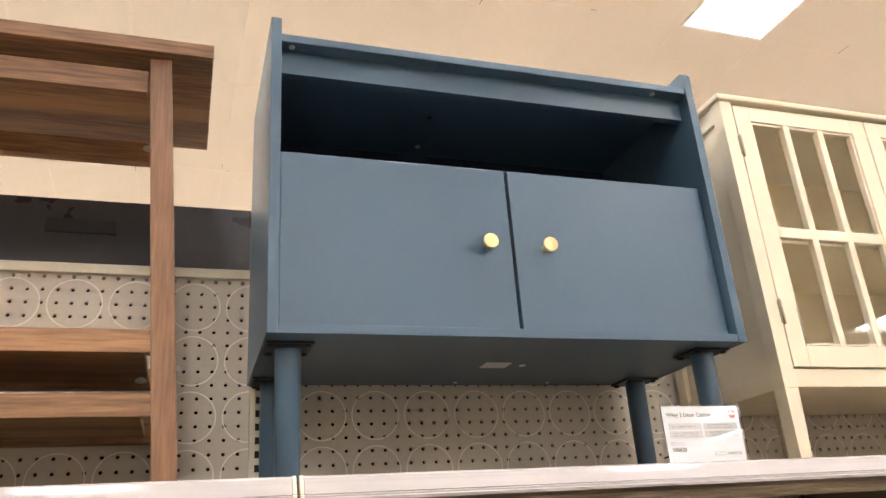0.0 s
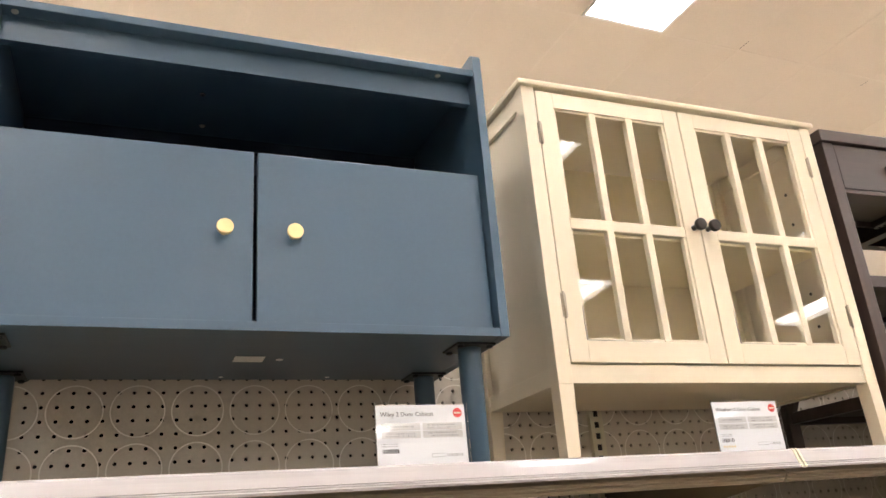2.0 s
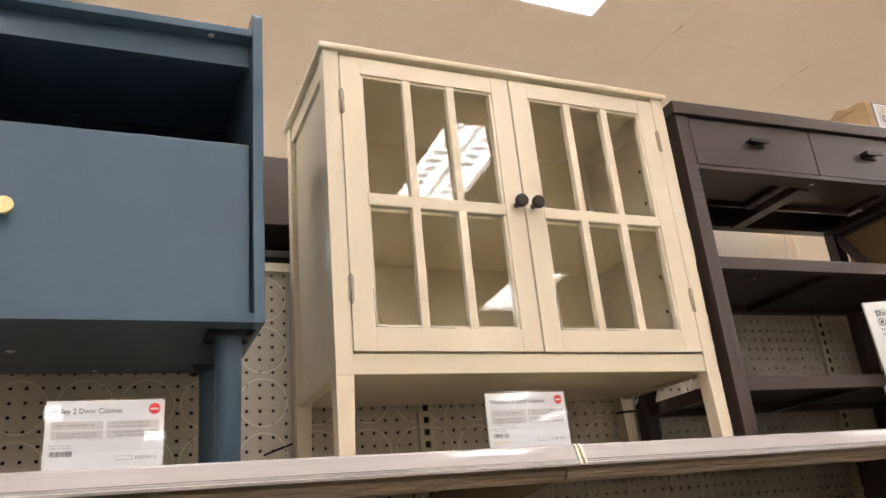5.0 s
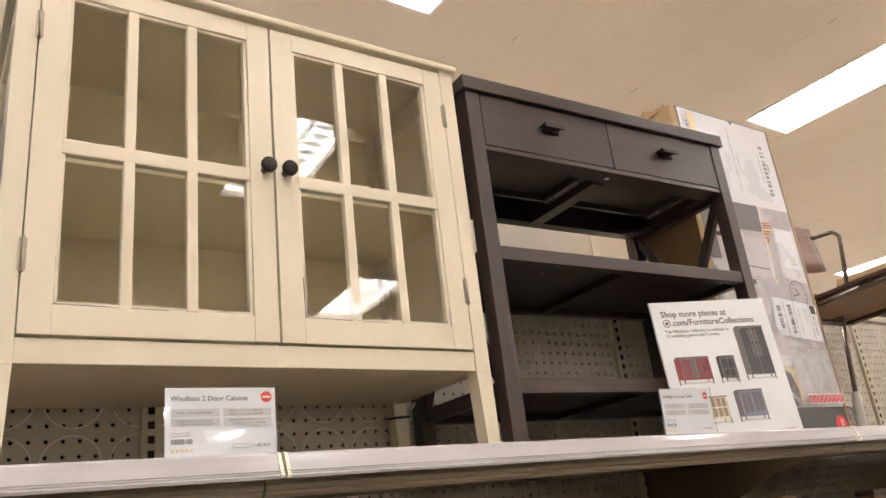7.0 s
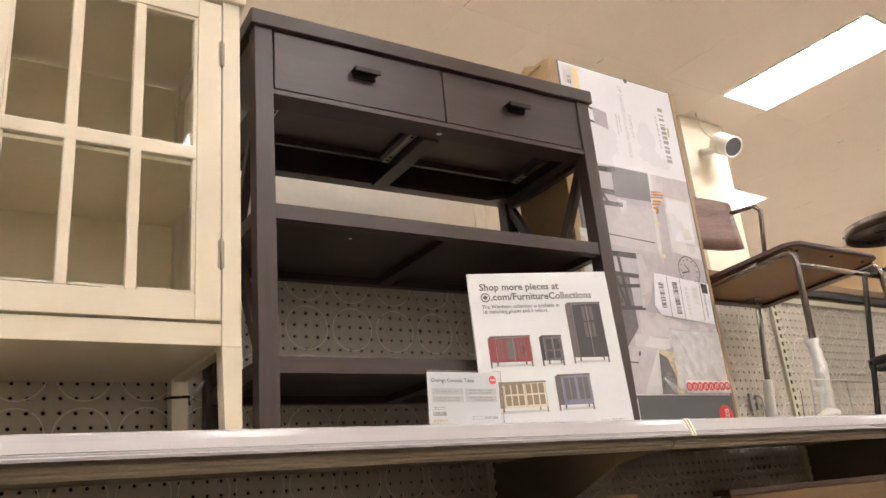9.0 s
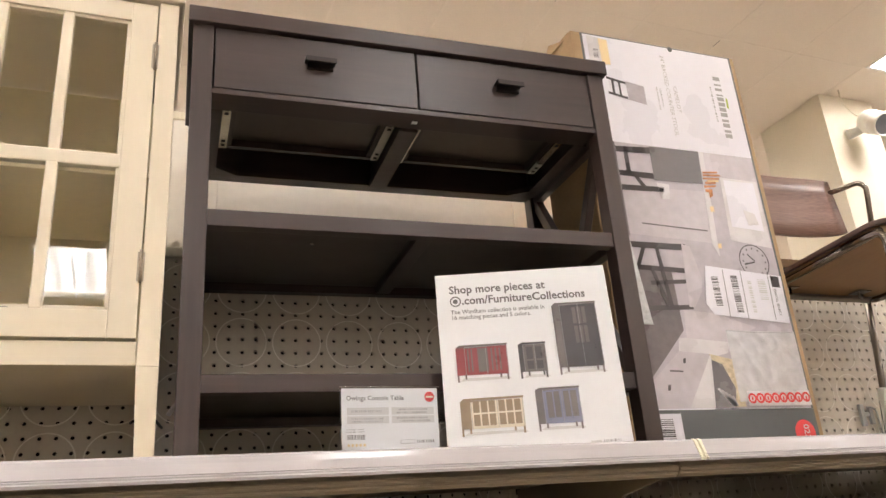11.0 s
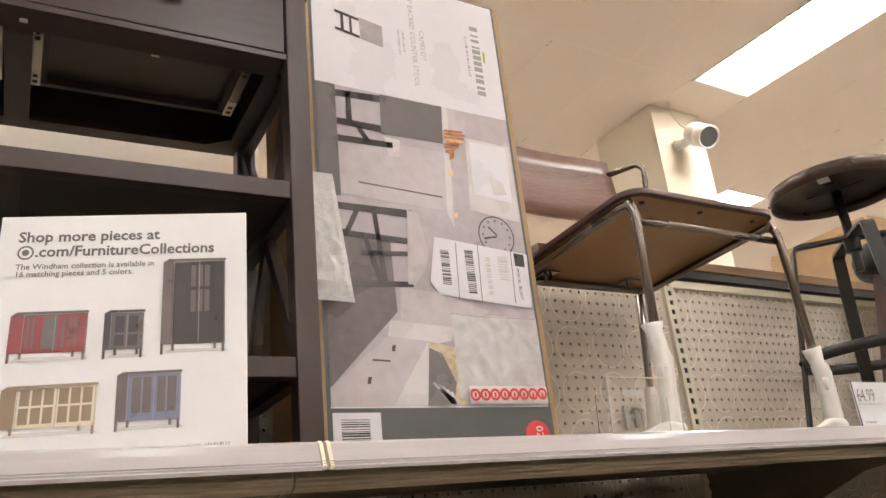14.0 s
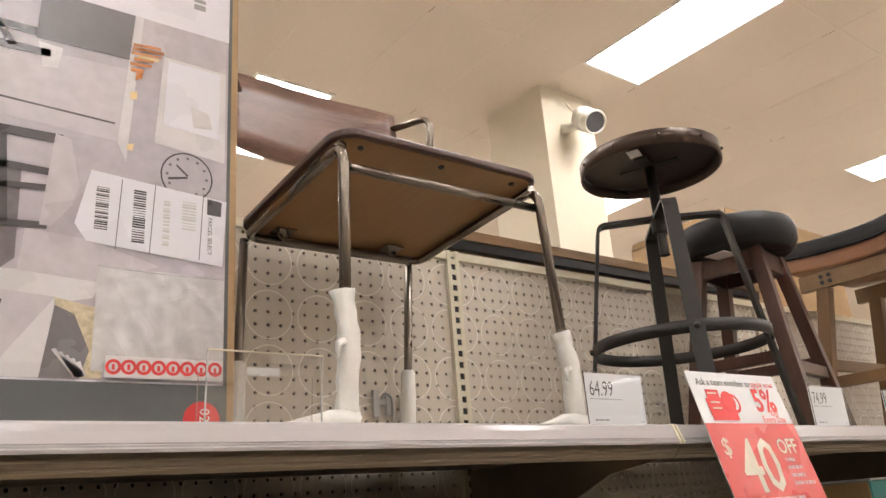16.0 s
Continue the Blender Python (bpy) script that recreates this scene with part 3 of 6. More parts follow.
    # bolt heads seen through the glass on the side panel
    for yy, zz in ((0.10, 2.25), (0.10, 2.17), (0.10, 1.99), (0.10, 1.91)):
        part("shelf_pin_hole", lathe(bmesh.new(), [(0.004, 0.0), (0.004, 0.001)], 10, (0, 0, 0), "x"), SLOT_DARK, cab).matrix_basis = pose(w - p + 0.0125, yy, z(zz))
    return cab


build_cream_cabinet()


# ---- dark console ----
def build_console():
    # turned a little clockwise on the shelf
    con = thing("console_table", pose(1.884, 1.172, DECK, 0, 0, -2.0), "espresso wood console table with two drawers and two shelves", "console table")
    w, d = 0.790, 0.350
    z = lambda v: v - DECK
    p = 0.034
    part("top", slab(-0.008, w + 0.008, -0.008, d + 0.006, z(2.350), z(2.381), 0.002), ESPRESSO, con)
    for x in (0, w - p):
        for y in (0, d - p):
            part("leg", slab(x, x + p, y, y + p, 0, z(2.3495), 0.002), ESPRESSO_V, con)
        side = x + 0.007
        part("side_apron", slab(side, side + 0.018, p, d - p, z(2.205), z(2.349), 0.001), ESPRESSO, con)
        # crossed braces between the end legs
        for ya, yb in ((p, d - p), (d - p, p)):
            bm = bmesh.new()
            shift = 0.0 if ya == p else 0.0004
            beam(bm, (side + 0.009 + shift, ya - (0.004 if ya == p else -0.004), z(2.212)), (side + 0.009 + shift, yb + (0.004 if ya == p else -0.004), z(1.742)), 0.017, 0.022, (0, 1, 0))
            part("cross_brace", bm, ESPRESSO_V, con)
    part("back_apron", slab(p, w - p, d - 0.030, d - 0.008, z(2.220), z(2.349), 0.001), ESPRESSO, con)
    # the frame under the drawers: wide front and side rails, rear rail with cut corners
    part("front_rail", slab(p, w - p, 0.003, 0.056, z(2.2165), z(2.2270), 0.001), ESPRESSO, con)
    part("side_rail", slab(p - 0.010, p + 0.020, 0.056, d - 0.045, z(2.2160), z(2.2265), 0.001), ESPRESSO, con)
    part("side_rail", slab(w - p - 0.020, w - p + 0.010, 0.056, d - 0.045, z(2.2160), z(2.2265), 0.001), ESPRESSO, con)
    part("rear_rail", slab(p, w - p, d - 0.045, d - 0.030, z(2.2170), z(2.2270), 0.001), ESPRESSO, con)
    for x, s in ((p + 0.020, 1), (w - p - 0.020, -1)):
        part("corner_block", prism(bmesh.new(), [(x, d - 0.045), (x + s * 0.042, d - 0.045), (x, d - 0.075)], z(2.2168), z(2.2272), "xy"), ESPRESSO, con)
    mid = w / 2 - 0.006
    part("divider", slab(mid - 0.018, mid + 0.018, 0.056, d - 0.045, z(2.2100), z(2.2250), 0.001), ESPRESSO, con)
    part("divider_web", slab(mid - 0.008, mid + 0.008, 0.056, d - 0.030, z(2.225), z(2.349), 0), ESPRESSO_IN, con)
    for a, b in ((p + 0.003, w / 2 - 0.0016), (w / 2 + 0.0016, w - p - 0.003)):
        drawer = part("drawer", slab(a, b, 0.002, 0.020, z(2.228), z(2.3475), 0.0014), ESPRESSO, con)
        la, lb = (a + 0.032, b - 0.040) if a < w / 4 else (a + 0.022, b - 0.048)
        part("drawer_bottom", slab(la + 0.010, lb - 0.010, 0.020, 0.206, z(2.245), z(2.251), 0), DRAWER_BOARD, drawer)
        part("drawer_side", slab(la, la + 0.010, 0.020, 0.206, z(2.232), z(2.31), 0), ESPRESSO_IN, drawer)
        part("drawer_side", slab(lb - 0.010, lb, 0.020, 0.206, z(2.232), z(2.31), 0), ESPRESSO_IN, drawer)
        part("drawer_back", slab(la, lb, 0.206, 0.216, z(2.230), z(2.31), 0), ESPRESSO, drawer)
        for xx in (la - 0.012, lb + 0.001):
            bm = bmesh.new()
            bar(bm, xx, xx + 0.011, 0.050, 0.212, z(2.230), z(2.262), 0.001)
            bar(bm, xx - 0.002, xx + 0.013, 0.050, 0.212, z(2.2270), z(2.2300), 0.0005)
            slide = part("drawer_slide", bm, ZINC, drawer, "bright zinc drawer slide")
            for yy in (0.066, 0.080, 0.180, 0.196):
                part("slot", slab(xx + 0.002, xx + 0.009, yy, yy + 0.007, z(2.2262), z(2.2272), 0), SLOT_DARK, slide)
        c = (a + b) / 2
        bm = bmesh.new()
        bar(bm, c - 0.027, c + 0.027, -0.021, -0.0175, z(2.288), z(2.298), 0.0008)
        bar(bm, c - 0.027, c + 0.027, -0.019, 0.003, z(2.2955), z(2.2985), 0.0008)
        bar(bm, c - 0.023, c + 0.023, -0.004, 0.003, z(2.284), z(2.297), 0.0008)
        part("handle", bm, BRONZE, drawer, "dark bronze cup pull")
        part("staple", slab(c - 0.006, c + 0.006, 0.090, 0.100, z(2.2438), z(2.2452), 0), ZINC, drawer)
    part("rail_cap", slab(w / 2 - 0.006, w / 2 + 0.004, 0.028, 0.036, z(2.2150), z(2.2166), 0), CARD_WHITE, con)
    for zl, zh in ((1.978, 2.006), (1.715, 1.743)):
        bm = bmesh.new()
        bar(bm, p, w - p, 0.004, 0.026, z(zl), z(zh), 0.0015)
        bar(bm, p, w - p, d - 0.026, d - 0.004, z(zl), z(zh), 0.0015)
        for x in (0.008, w - 0.030):
            bar(bm, x, x + 0.022, p, d - p, z(zl), z(zh), 0.0015)
        shelf = part("shelf_frame", bm, ESPRESSO, con)
        part("shelf_board", slab(0.030, w - 0.030, 0.026, d - 0.026, z(zh) - 0.012, z(zh) - 0.001, 0), ESPRESSO_IN, shelf)
        part("shelf_batten", slab(w / 2 - 0.014, w / 2 + 0.014, 0.026, d - 0.026, z(zl) + 0.001, z(zh) - 0.012, 0.001), ESPRESSO, shelf)
        part("screw", lathe(bmesh.new(), [(0.003, z(zh) - 0.0135), (0.004, z(zh) - 0.012)], 10, (w * 0.27, 0.10, 0)), ZINC, shelf)
    return con


build_console()


# ---- rustic table ----
def build_rustic_table():
    x1, y0, y1 = 0.013, 1.185, 1.518
    tab = thing("wooden_table", pose(x1, y0, DECK), "worn reddish brown wooden table on splayed legs", "table")
    z = lambda v: v - DECK
    long = 1.02
    bm = bmesh.new()
    bar(bm, -long, 0, 0, y1 - y0, z(2.338), z(2.365), 0.002)
    rng = random.Random(2)
    for v in bm.verts:
        if v.co.z > z(2.35):
            v.co.z += rng.uniform(-0.0012, 0.0012)
    part("tabletop", bm, RUSTIC, tab)
    for sx, (xt, xb) in ((1, (-0.087, -0.036)), (-1, (-long + 0.087, -long + 0.036))):
        for y in (0.040, y1 - y0 - 0.040):
            part("leg", beam(bmesh.new(), (xt, y, z(2.338)), (xb, y, 0), 0.036, 0.036, (0, 1, 0), 0.002), RUSTIC_V, tab)
    for y in (0.040, y1 - y0 - 0.040):
        part("apron", slab(-long + 0.105, -0.105, y - 0.012, y + 0.012, z(2.272), z(2.315), 0.0015), RUSTIC, tab)
        for zl, zh in ((1.818, 1.854), (1.722, 1.757)):
            e = 0.08 - 0.05 * (2.338 - zl) / 0.738
            part("stretcher", slab(-long + e + 0.016, -e - 0.016, y - 0.011, y + 0.011, z(zl), z(zh), 0.0015), RUSTIC, tab)
    for zl in (1.828, 1.732):
        part("slat_shelf", slab(-long + 0.08, -0.08, 0.055, y1 - y0 - 0.055, z(zl), z(zl) + 0.014, 0.001), RUSTIC, tab)
    bm = bmesh.new()
    lathe(bm, [(0.009, 0), (0.010, 0.003), (0.006, 0.007), (0.002, 0.009)], 14, (-0.112, 0.255, z(2.285)))
    part("bolt", bm, ZINC, tab, "shiny steel bolt head")
    bm = bmesh.new()
    lathe(bm, [(0.009, 0), (0.010, 0.003), (0.006, 0.007), (0.002, 0.009)], 14, (-0.090, 0.22, z(1.815)))
    part("bolt", bm, ZINC, tab, "shiny steel bolt head")
    return tab


build_rustic_table()


# ---- materials of the loose things ----
PRINT_WHITE = surface("print_white", (0.85, 0.835, 0.895), 0.28, vary=0.02, coarse=6, fine=40, bump=0.01, rough_vary=0.02)
PRINT_LILAC = surface("print_lilac", (0.52, 0.475, 0.515), 0.28, vary=0.16, coarse=5, fine=40, bump=0.01, rough_vary=0.02)
PRINT_PALE = surface("print_pale", (0.60, 0.55, 0.58), 0.28, vary=0.14, coarse=5, fine=40, bump=0.01, rough_vary=0.02)
PRINT_MIST = surface("print_mist", (0.74, 0.71, 0.72), 0.28, vary=0.06, coarse=14, fine=60, bump=0.01, rough_vary=0.02)
PRINT_GREY = surface("print_grey", (0.175, 0.158, 0.163), 0.28, vary=0.08, coarse=9, fine=60, bump=0.01, rough_vary=0.02)
PRINT_DUSK = surface("print_dusk", (0.155, 0.128, 0.132), 0.28, vary=0.28, coarse=5, fine=60, bump=0.01, rough_vary=0.02)
PRINT_DARK = surface("print_dark", (0.065, 0.055, 0.055), 0.28, vary=0.1, bump=0.01)
PRINT_SLATE = surface("print_slate", (0.10, 0.105, 0.105), 0.35, vary=0.05, bump=0.01)
PRINT_COPPER = surface("print_copper", (0.50, 0.20, 0.07), 0.3, vary=0.3, coarse=60, fine=120, bump=0.01)
PRINT_TAN = surface("print_tan", (0.62, 0.53, 0.36), 0.3, vary=0.25, coarse=90, fine=200, bump=0.01)
PRINT_YELLOW = surface("print_yellow", (0.84, 0.66, 0.36), 0.4, vary=0.05)
PRINT_RED = surface("print_maroon", (0.27, 0.045, 0.05), 0.35, vary=0.1, coarse=40)
PRINT_BLUE = surface("print_blue", (0.22, 0.235, 0.33), 0.35, vary=0.1, coarse=40)
PRINT_CREAM = surface("print_cream", (0.80, 0.73, 0.60), 0.35, vary=0.08, coarse=40)
PRINT_BROWN = surface("print_brown", (0.30, 0.22, 0.14), 0.35, vary=0.1, coarse=40)
PRINT_TAUPE = surface("print_taupe", (0.15, 0.125, 0.12), 0.35, vary=0.1, coarse=40)
PRINT_BLACK = surface("print_black", (0.055, 0.048, 0.050), 0.35, vary=0.1, coarse=40)
POSTER_RED = surface("poster_red", (0.66, 0.10, 0.09), 0.3, vary=0.04, bump=0.01)
GREEN_INK = surface("green_ink", (0.35, 0.42, 0.06), 0.4)
FILM = film("plastic_film", (0.93, 0.95, 0.95), 0.66)
POUCH = film("clear_pouch", (0.96, 0.95, 0.96), 0.60, 16)
WRAP = film("thin_wrap", (0.70, 0.72, 0.72), 0.12, 40)
WALNUT = grained("walnut_ply", (0.30, 0.180, 0.140), (0.135, 0.072, 0.052), 0.34, "x", 22, 0.2, 1.3)
WALNUT_EDGE = grained("walnut_edge", (0.085, 0.040, 0.032), (0.055, 0.026, 0.021), 0.35, "x", 12, 0.1)
PLY_UNDER = grained("ply_underside", (0.33, 0.185, 0.078), (0.255, 0.135, 0.055), 0.5, "y", 8, 0.08)
CHROME = surface("dull_chrome", (0.24, 0.21, 0.18), 0.26, metal=1.0, vary=0.08)
GUN_METAL = surface("gun_metal", (0.028, 0.025, 0.022), 0.45, metal=0.5, vary=0.12, coarse=10, fine=90)
RIM_METAL = surface("aged_rim", (0.070, 0.048, 0.036), 0.35, metal=0.6, vary=0.15, coarse=20)
FOAM = surface("white_foam", (0.84, 0.83, 0.79), 0.6, vary=0.06, coarse=30, fine=90, bump=0.9, stretch=(1, 1, 0.25))
LEATHER = surface("black_leather", (0.011, 0.010, 0.011), 0.52, spec=0.35, vary=0.12, coarse=30, fine=220, bump=0.25)
TAN_LEATHER = surface("tan_leather", (0.25, 0.112, 0.050), 0.42, vary=0.12, coarse=14, fine=180, bump=0.2)
RED_WOOD = grained("red_brown_wood", (0.095, 0.043, 0.028), (0.046, 0.020, 0.013), 0.38, "z", 12, 0.2)
SEAT_WOOD = grained("dark_seat_wood", (0.034, 0.017, 0.013), (0.019, 0.009, 0.007), 0.42, "x", 10, 0.2)
OAK = grained("honey_wood", (0.20, 0.108, 0.042), (0.11, 0.054, 0.021), 0.45, "z", 12, 0.2)
OAK_X = grained("honey_wood_rail", (0.23, 0.135, 0.058), (0.14, 0.076, 0.031), 0.5, "x", 12, 0.2)
PANEL_BLACK = surface("black_board", (0.022, 0.020, 0.022), 0.35, vary=0.25, coarse=7, fine=60)
PANEL_BROWN = grained("dark_brown_board", (0.075, 0.050, 0.042), (0.045, 0.030, 0.026), 0.4, "x", 10, 0.1)
WHITE_PLASTIC = surface("white_plastic", (0.82, 0.80, 0.74), 0.35, vary=0.03)
LENS_GREY = surface("lens_grey", (0.10, 0.10, 0.105), 0.3, vary=0.05)
PANEL_DARK = surface("dark_block_panel", (0.24, 0.21, 0.18), 0.7, vary=0.2)
PANEL_CREAM = surface("cream_bounce_panel", (0.64, 0.58, 0.50), 0.6, vary=0.12)
CLIP_GREY = surface("clip_grey", (0.42, 0.42, 0.41), 0.3, vary=0.06)
TEAL = surface("teal_card", (0.05, 0.30, 0.30), 0.4, vary=0.05)


def patch(parent, name, outline, layer, material, label=""):
    """A printed shape on a thing's front, which lies in its own plane y = 0."""
    return part(name, flat(outline, -0.0004 * layer, 0.0003), material, parent, label)


def oblong(u0, u1, v0, v1):
    return [(u0, v0), (u1, v0), (u1, v1), (u0, v1)]


def disc(u, v, r, n=28):
    return [(u + r * math.cos(2 * math.pi * k / n), v + r * math.sin(2 * math.pi * k / n)) for k in range(n)]


def ring_patch(parent, name, u, v, r_out, r_in, layer, material):
    bm = bmesh.new()
    n = 32
    pts = [[bm.verts.new((u + r * math.cos(2 * math.pi * k / n), -0.0004 * layer, v + r * math.sin(2 * math.pi * k / n))) for k in range(n)] for r in (r_out, r_in)]
    for k in range(n):
        bm.faces.new((pts[0][k], pts[0][(k + 1) % n], pts[1][(k + 1) % n], pts[1][k]))
    return part(name, bm, material, parent)


def bars_patch(parent, name, u0, u1, v0, v1, count, layer, material, upright=True, seed=1):
    """A field of thin bars: a bar code or unreadable lines."""
    rng = random.Random(seed)
    bm = bmesh.new()
    y = -0.0004 * layer
    lo, hi = (u0, u1) if upright else (v0, v1)
    step = (hi - lo) / count
    for k in range(count):
        a = lo + step * k
        b = a + step * rng.choice((0.3, 0.5, 0.75))
        box = (a, b, v0, v1) if upright else (u0, u1, a, b)
        bm.faces.new([bm.verts.new((p[0], y, p[1])) for p in oblong(*box)])
    return tagged(part(name, bm, material, parent), kind="stuff")


# ---- the tall carton ----
def build_carton():
    x0, y0 = 2.742, 1.288
    box = thing("stool_carton", pose(x0, y0, DECK), "tall brown cardboard carton with printed room photo front", "cardboard box")
    w, h, d = 0.418, 0.974, 0.190
    m = lambda pts: [(x - x0, v - DECK) for x, v in pts]
    bm = slab(-0.030, w + 0.018, 0.0, d, 0, h, 0.003)
    part("carton_body", bm, CARDBOARD, box)
    part("side_flap", prism(bmesh.new(), [(0.03, h - 0.01), (0.09, h + 0.018), (0.13, h - 0.01)], -0.036, -0.032, "yz"), CARDBOARD, box, "loose bent cardboard flap")
    part("lid_flap", prism(bmesh.new(), [(0.012, h), (d - 0.02, h), (d - 0.03, h + 0.010), (0.02, h + 0.008)], -0.025, 0.02, "yz"), CARDBOARD, box)
    patch(box, "dark_border", oblong(-0.006, w + 0.006, 0, h - 0.001), 1, PRINT_SLATE)
    patch(box, "photo", oblong(0.001, w, 0.100, 0.690), 2, PRINT_LILAC, "printed photo of a grey dining room")
    patch(box, "title_panel", oblong(0.000, w + 0.0005, 0.690, h - 0.004), 2, PRINT_WHITE, "glossy white printed panel")
    patch(box, "base_band", oblong(0.0, w + 0.001, 0.0, 0.0995), 2, PRINT_SLATE)
    patch(box, "white_line", oblong(0.0, w, 0.099, 0.1015), 3, PRINT_WHITE)
    # the photo, shape by shape; the picture lies on its side
    shapes = (
        ("printed_floor", m([(2.743, 2.009), (2.868, 1.990), (2.871, 1.861), (2.743, 1.730)]), 3, PRINT_DUSK),
        ("printed_rug", m([(2.743, 2.290), (2.780, 2.290), (2.780, 2.066), (2.743, 2.060)]), 3, PRINT_GREY),
        ("printed_wall", m([(2.780, 2.182), (2.998, 2.188), (2.990, 2.062), (2.780, 2.070)]), 3, PRINT_PALE),
        ("printed_wall_line", m([(2.815, 2.098), (2.985, 2.092), (2.985, 2.089), (2.815, 2.095)]), 4, PRINT_GREY),
        ("printed_ceiling", m([(3.014, 2.290), (3.158, 2.289), (3.155, 2.225), (3.016, 2.232)]), 3, PRINT_PALE),
        ("printed_window", m([(3.052, 2.229), (3.156, 2.226), (3.156, 2.060), (3.044, 2.072)]), 4, PRINT_MIST),
        ("printed_artwork", m([(3.060, 2.222), (3.146, 2.222), (3.145, 2.100), (3.056, 2.106)]), 5, PRINT_WHITE),
        ("printed_sprig", m([(3.098, 2.150), (3.128, 2.142), (3.134, 2.116), (3.104, 2.112)]), 6, PRINT_MIST),
        ("printed_chair_back", m([(2.870, 2.288), (3.013, 2.290), (3.005, 2.207), (2.868, 2.203)]), 4, PRINT_GREY),
        ("printed_column", m([(3.005, 2.290), (3.018, 2.290), (3.004, 2.030), (2.990, 2.060)]), 5, PRINT_MIST),
        ("printed_leg", m([(2.780, 2.279), (2.870, 2.285), (2.870, 2.270), (2.780, 2.265)]), 5, PRINT_DARK),
        ("printed_leg", m([(2.780, 2.220), (2.868, 2.220), (2.868, 2.206), (2.780, 2.207)]), 5, PRINT_DARK),
        ("printed_leg", m([(2.780, 2.185), (2.889, 2.188), (2.889, 2.176), (2.780, 2.172)]), 5, PRINT_DARK),
        ("printed_rung", m([(2.800, 2.280), (2.810, 2.281), (2.810, 2.212), (2.799, 2.212)]), 5, PRINT_DARK),
        ("printed_rung", m([(2.812, 2.215), (2.822, 2.215), (2.846, 2.182), (2.834, 2.180)]), 5, PRINT_DARK),
        ("printed_cushion", m([(2.872, 2.198), (2.905, 2.196), (2.900, 2.160), (2.880, 2.158)]), 5, PRINT_MIST),
        ("printed_leg", m([(2.766, 2.052), (2.916, 2.054), (2.916, 2.039), (2.766, 2.039)]), 5, PRINT_DARK),
        ("printed_leg", m([(2.775, 2.001), (2.909, 1.998), (2.909, 1.987), (2.775, 1.990)]), 5, PRINT_DARK),
        ("printed_leg", m([(2.811, 1.966), (2.903, 1.973), (2.903, 1.964), (2.811, 1.957)]), 5, PRINT_DARK),
        ("printed_leg", m([(2.789, 1.911), (2.906, 1.917), (2.906, 1.907), (2.789, 1.900)]), 5, PRINT_DARK),
        ("printed_rung", m([(2.802, 2.040), (2.812, 2.040), (2.790, 1.994), (2.780, 1.994)]), 5, PRINT_DARK),
        ("printed_rung", m([(2.836, 2.042), (2.845, 2.042), (2.858, 1.910), (2.848, 1.910)]), 5, PRINT_DARK),
        ("printed_rung", m([(2.815, 1.992), (2.824, 1.992), (2.850, 1.915), (2.840, 1.912)]), 5, PRINT_DARK),
        ("printed_seat", m([(2.906, 2.054), (2.927, 2.049), (2.943, 1.978), (2.935, 1.946), (2.911, 1.912), (2.896, 1.912)]), 6, PRINT_PALE),
        ("printed_table", m([(2.880, 1.905), (2.960, 1.900), (3.060, 1.872), (2.985, 1.838), (2.875, 1.845)]), 4, PRINT_PALE),
        ("printed_wall_patch", m([(2.855, 1.845), (2.985, 1.850), (2.972, 1.815), (2.930, 1.805), (2.850, 1.818)]), 3, PRINT_MIST),
        ("printed_sideboard", m([(2.743, 1.730), (2.849, 1.817), (2.925, 1.812), (2.851, 1.702), (2.743, 1.702)]), 5, PRINT_PALE),
        ("printed_sideboard_end", m([(2.925, 1.812), (2.915, 1.702), (2.851, 1.702)]), 6, PRINT_MIST),
        ("printed_drawer_gap", m([(2.818, 1.778), (2.850, 1.777), (2.850, 1.774), (2.818, 1.775)]), 6, PRINT_DARK),
        ("printed_pull", m([(2.856, 1.802), (2.862, 1.803), (2.860, 1.792), (2.854, 1.792)]), 6, PRINT_DARK),
        ("printed_pull", m([(2.808, 1.748), (2.815, 1.749), (2.812, 1.737), (2.806, 1.737)]), 6, PRINT_DARK),
        ("printed_basket", m([(2.922, 1.812), (2.985, 1.800), (2.990, 1.704), (2.960, 1.703)]), 6, PRINT_TAN),
        ("printed_pillow", m([(2.925, 1.800), (2.950, 1.790), (2.972, 1.740), (2.962, 1.702), (2.913, 1.702)]), 7, PRINT_GREY),
        ("printed_chandelier", m([(3.004, 2.238), (3.046, 2.242), (3.047, 2.238), (3.004, 2.233)]), 7, PRINT_COPPER),
        ("printed_chandelier", m([(3.003, 2.231), (3.052, 2.235), (3.052, 2.230), (3.003, 2.226)]), 7, PRINT_COPPER),
        ("printed_chandelier", m([(3.002, 2.223), (3.048, 2.226), (3.048, 2.222), (3.002, 2.218)]), 7, PRINT_COPPER),
        ("printed_chandelier", m([(3.006, 2.213), (3.036, 2.216), (3.036, 2.210), (3.006, 2.206)]), 7, PRINT_COPPER),
        ("printed_chandelier", m([(3.001, 2.203), (3.034, 2.206), (3.033, 2.201), (3.001, 2.197)]), 7, PRINT_COPPER),
        ("printed_chandelier", m([(3.002, 2.193), (3.022, 2.195), (3.020, 2.178), (3.010, 2.172), (3.011, 2.186), (3.002, 2.187)]), 7, PRINT_COPPER),
        ("printed_glint", m([(3.012, 2.218), (3.044, 2.220), (3.044, 2.215), (3.012, 2.213)]), 8, PRINT_YELLOW),
        ("printed_glint", m([(3.004, 2.150), (3.014, 2.152), (3.014, 2.138), (3.004, 2.138)]), 8, PRINT_YELLOW),
        ("printed_glint", m([(3.004, 2.060), (3.014, 2.062), (3.012, 2.050), (3.004, 2.050)]), 8, PRINT_YELLOW),
    )
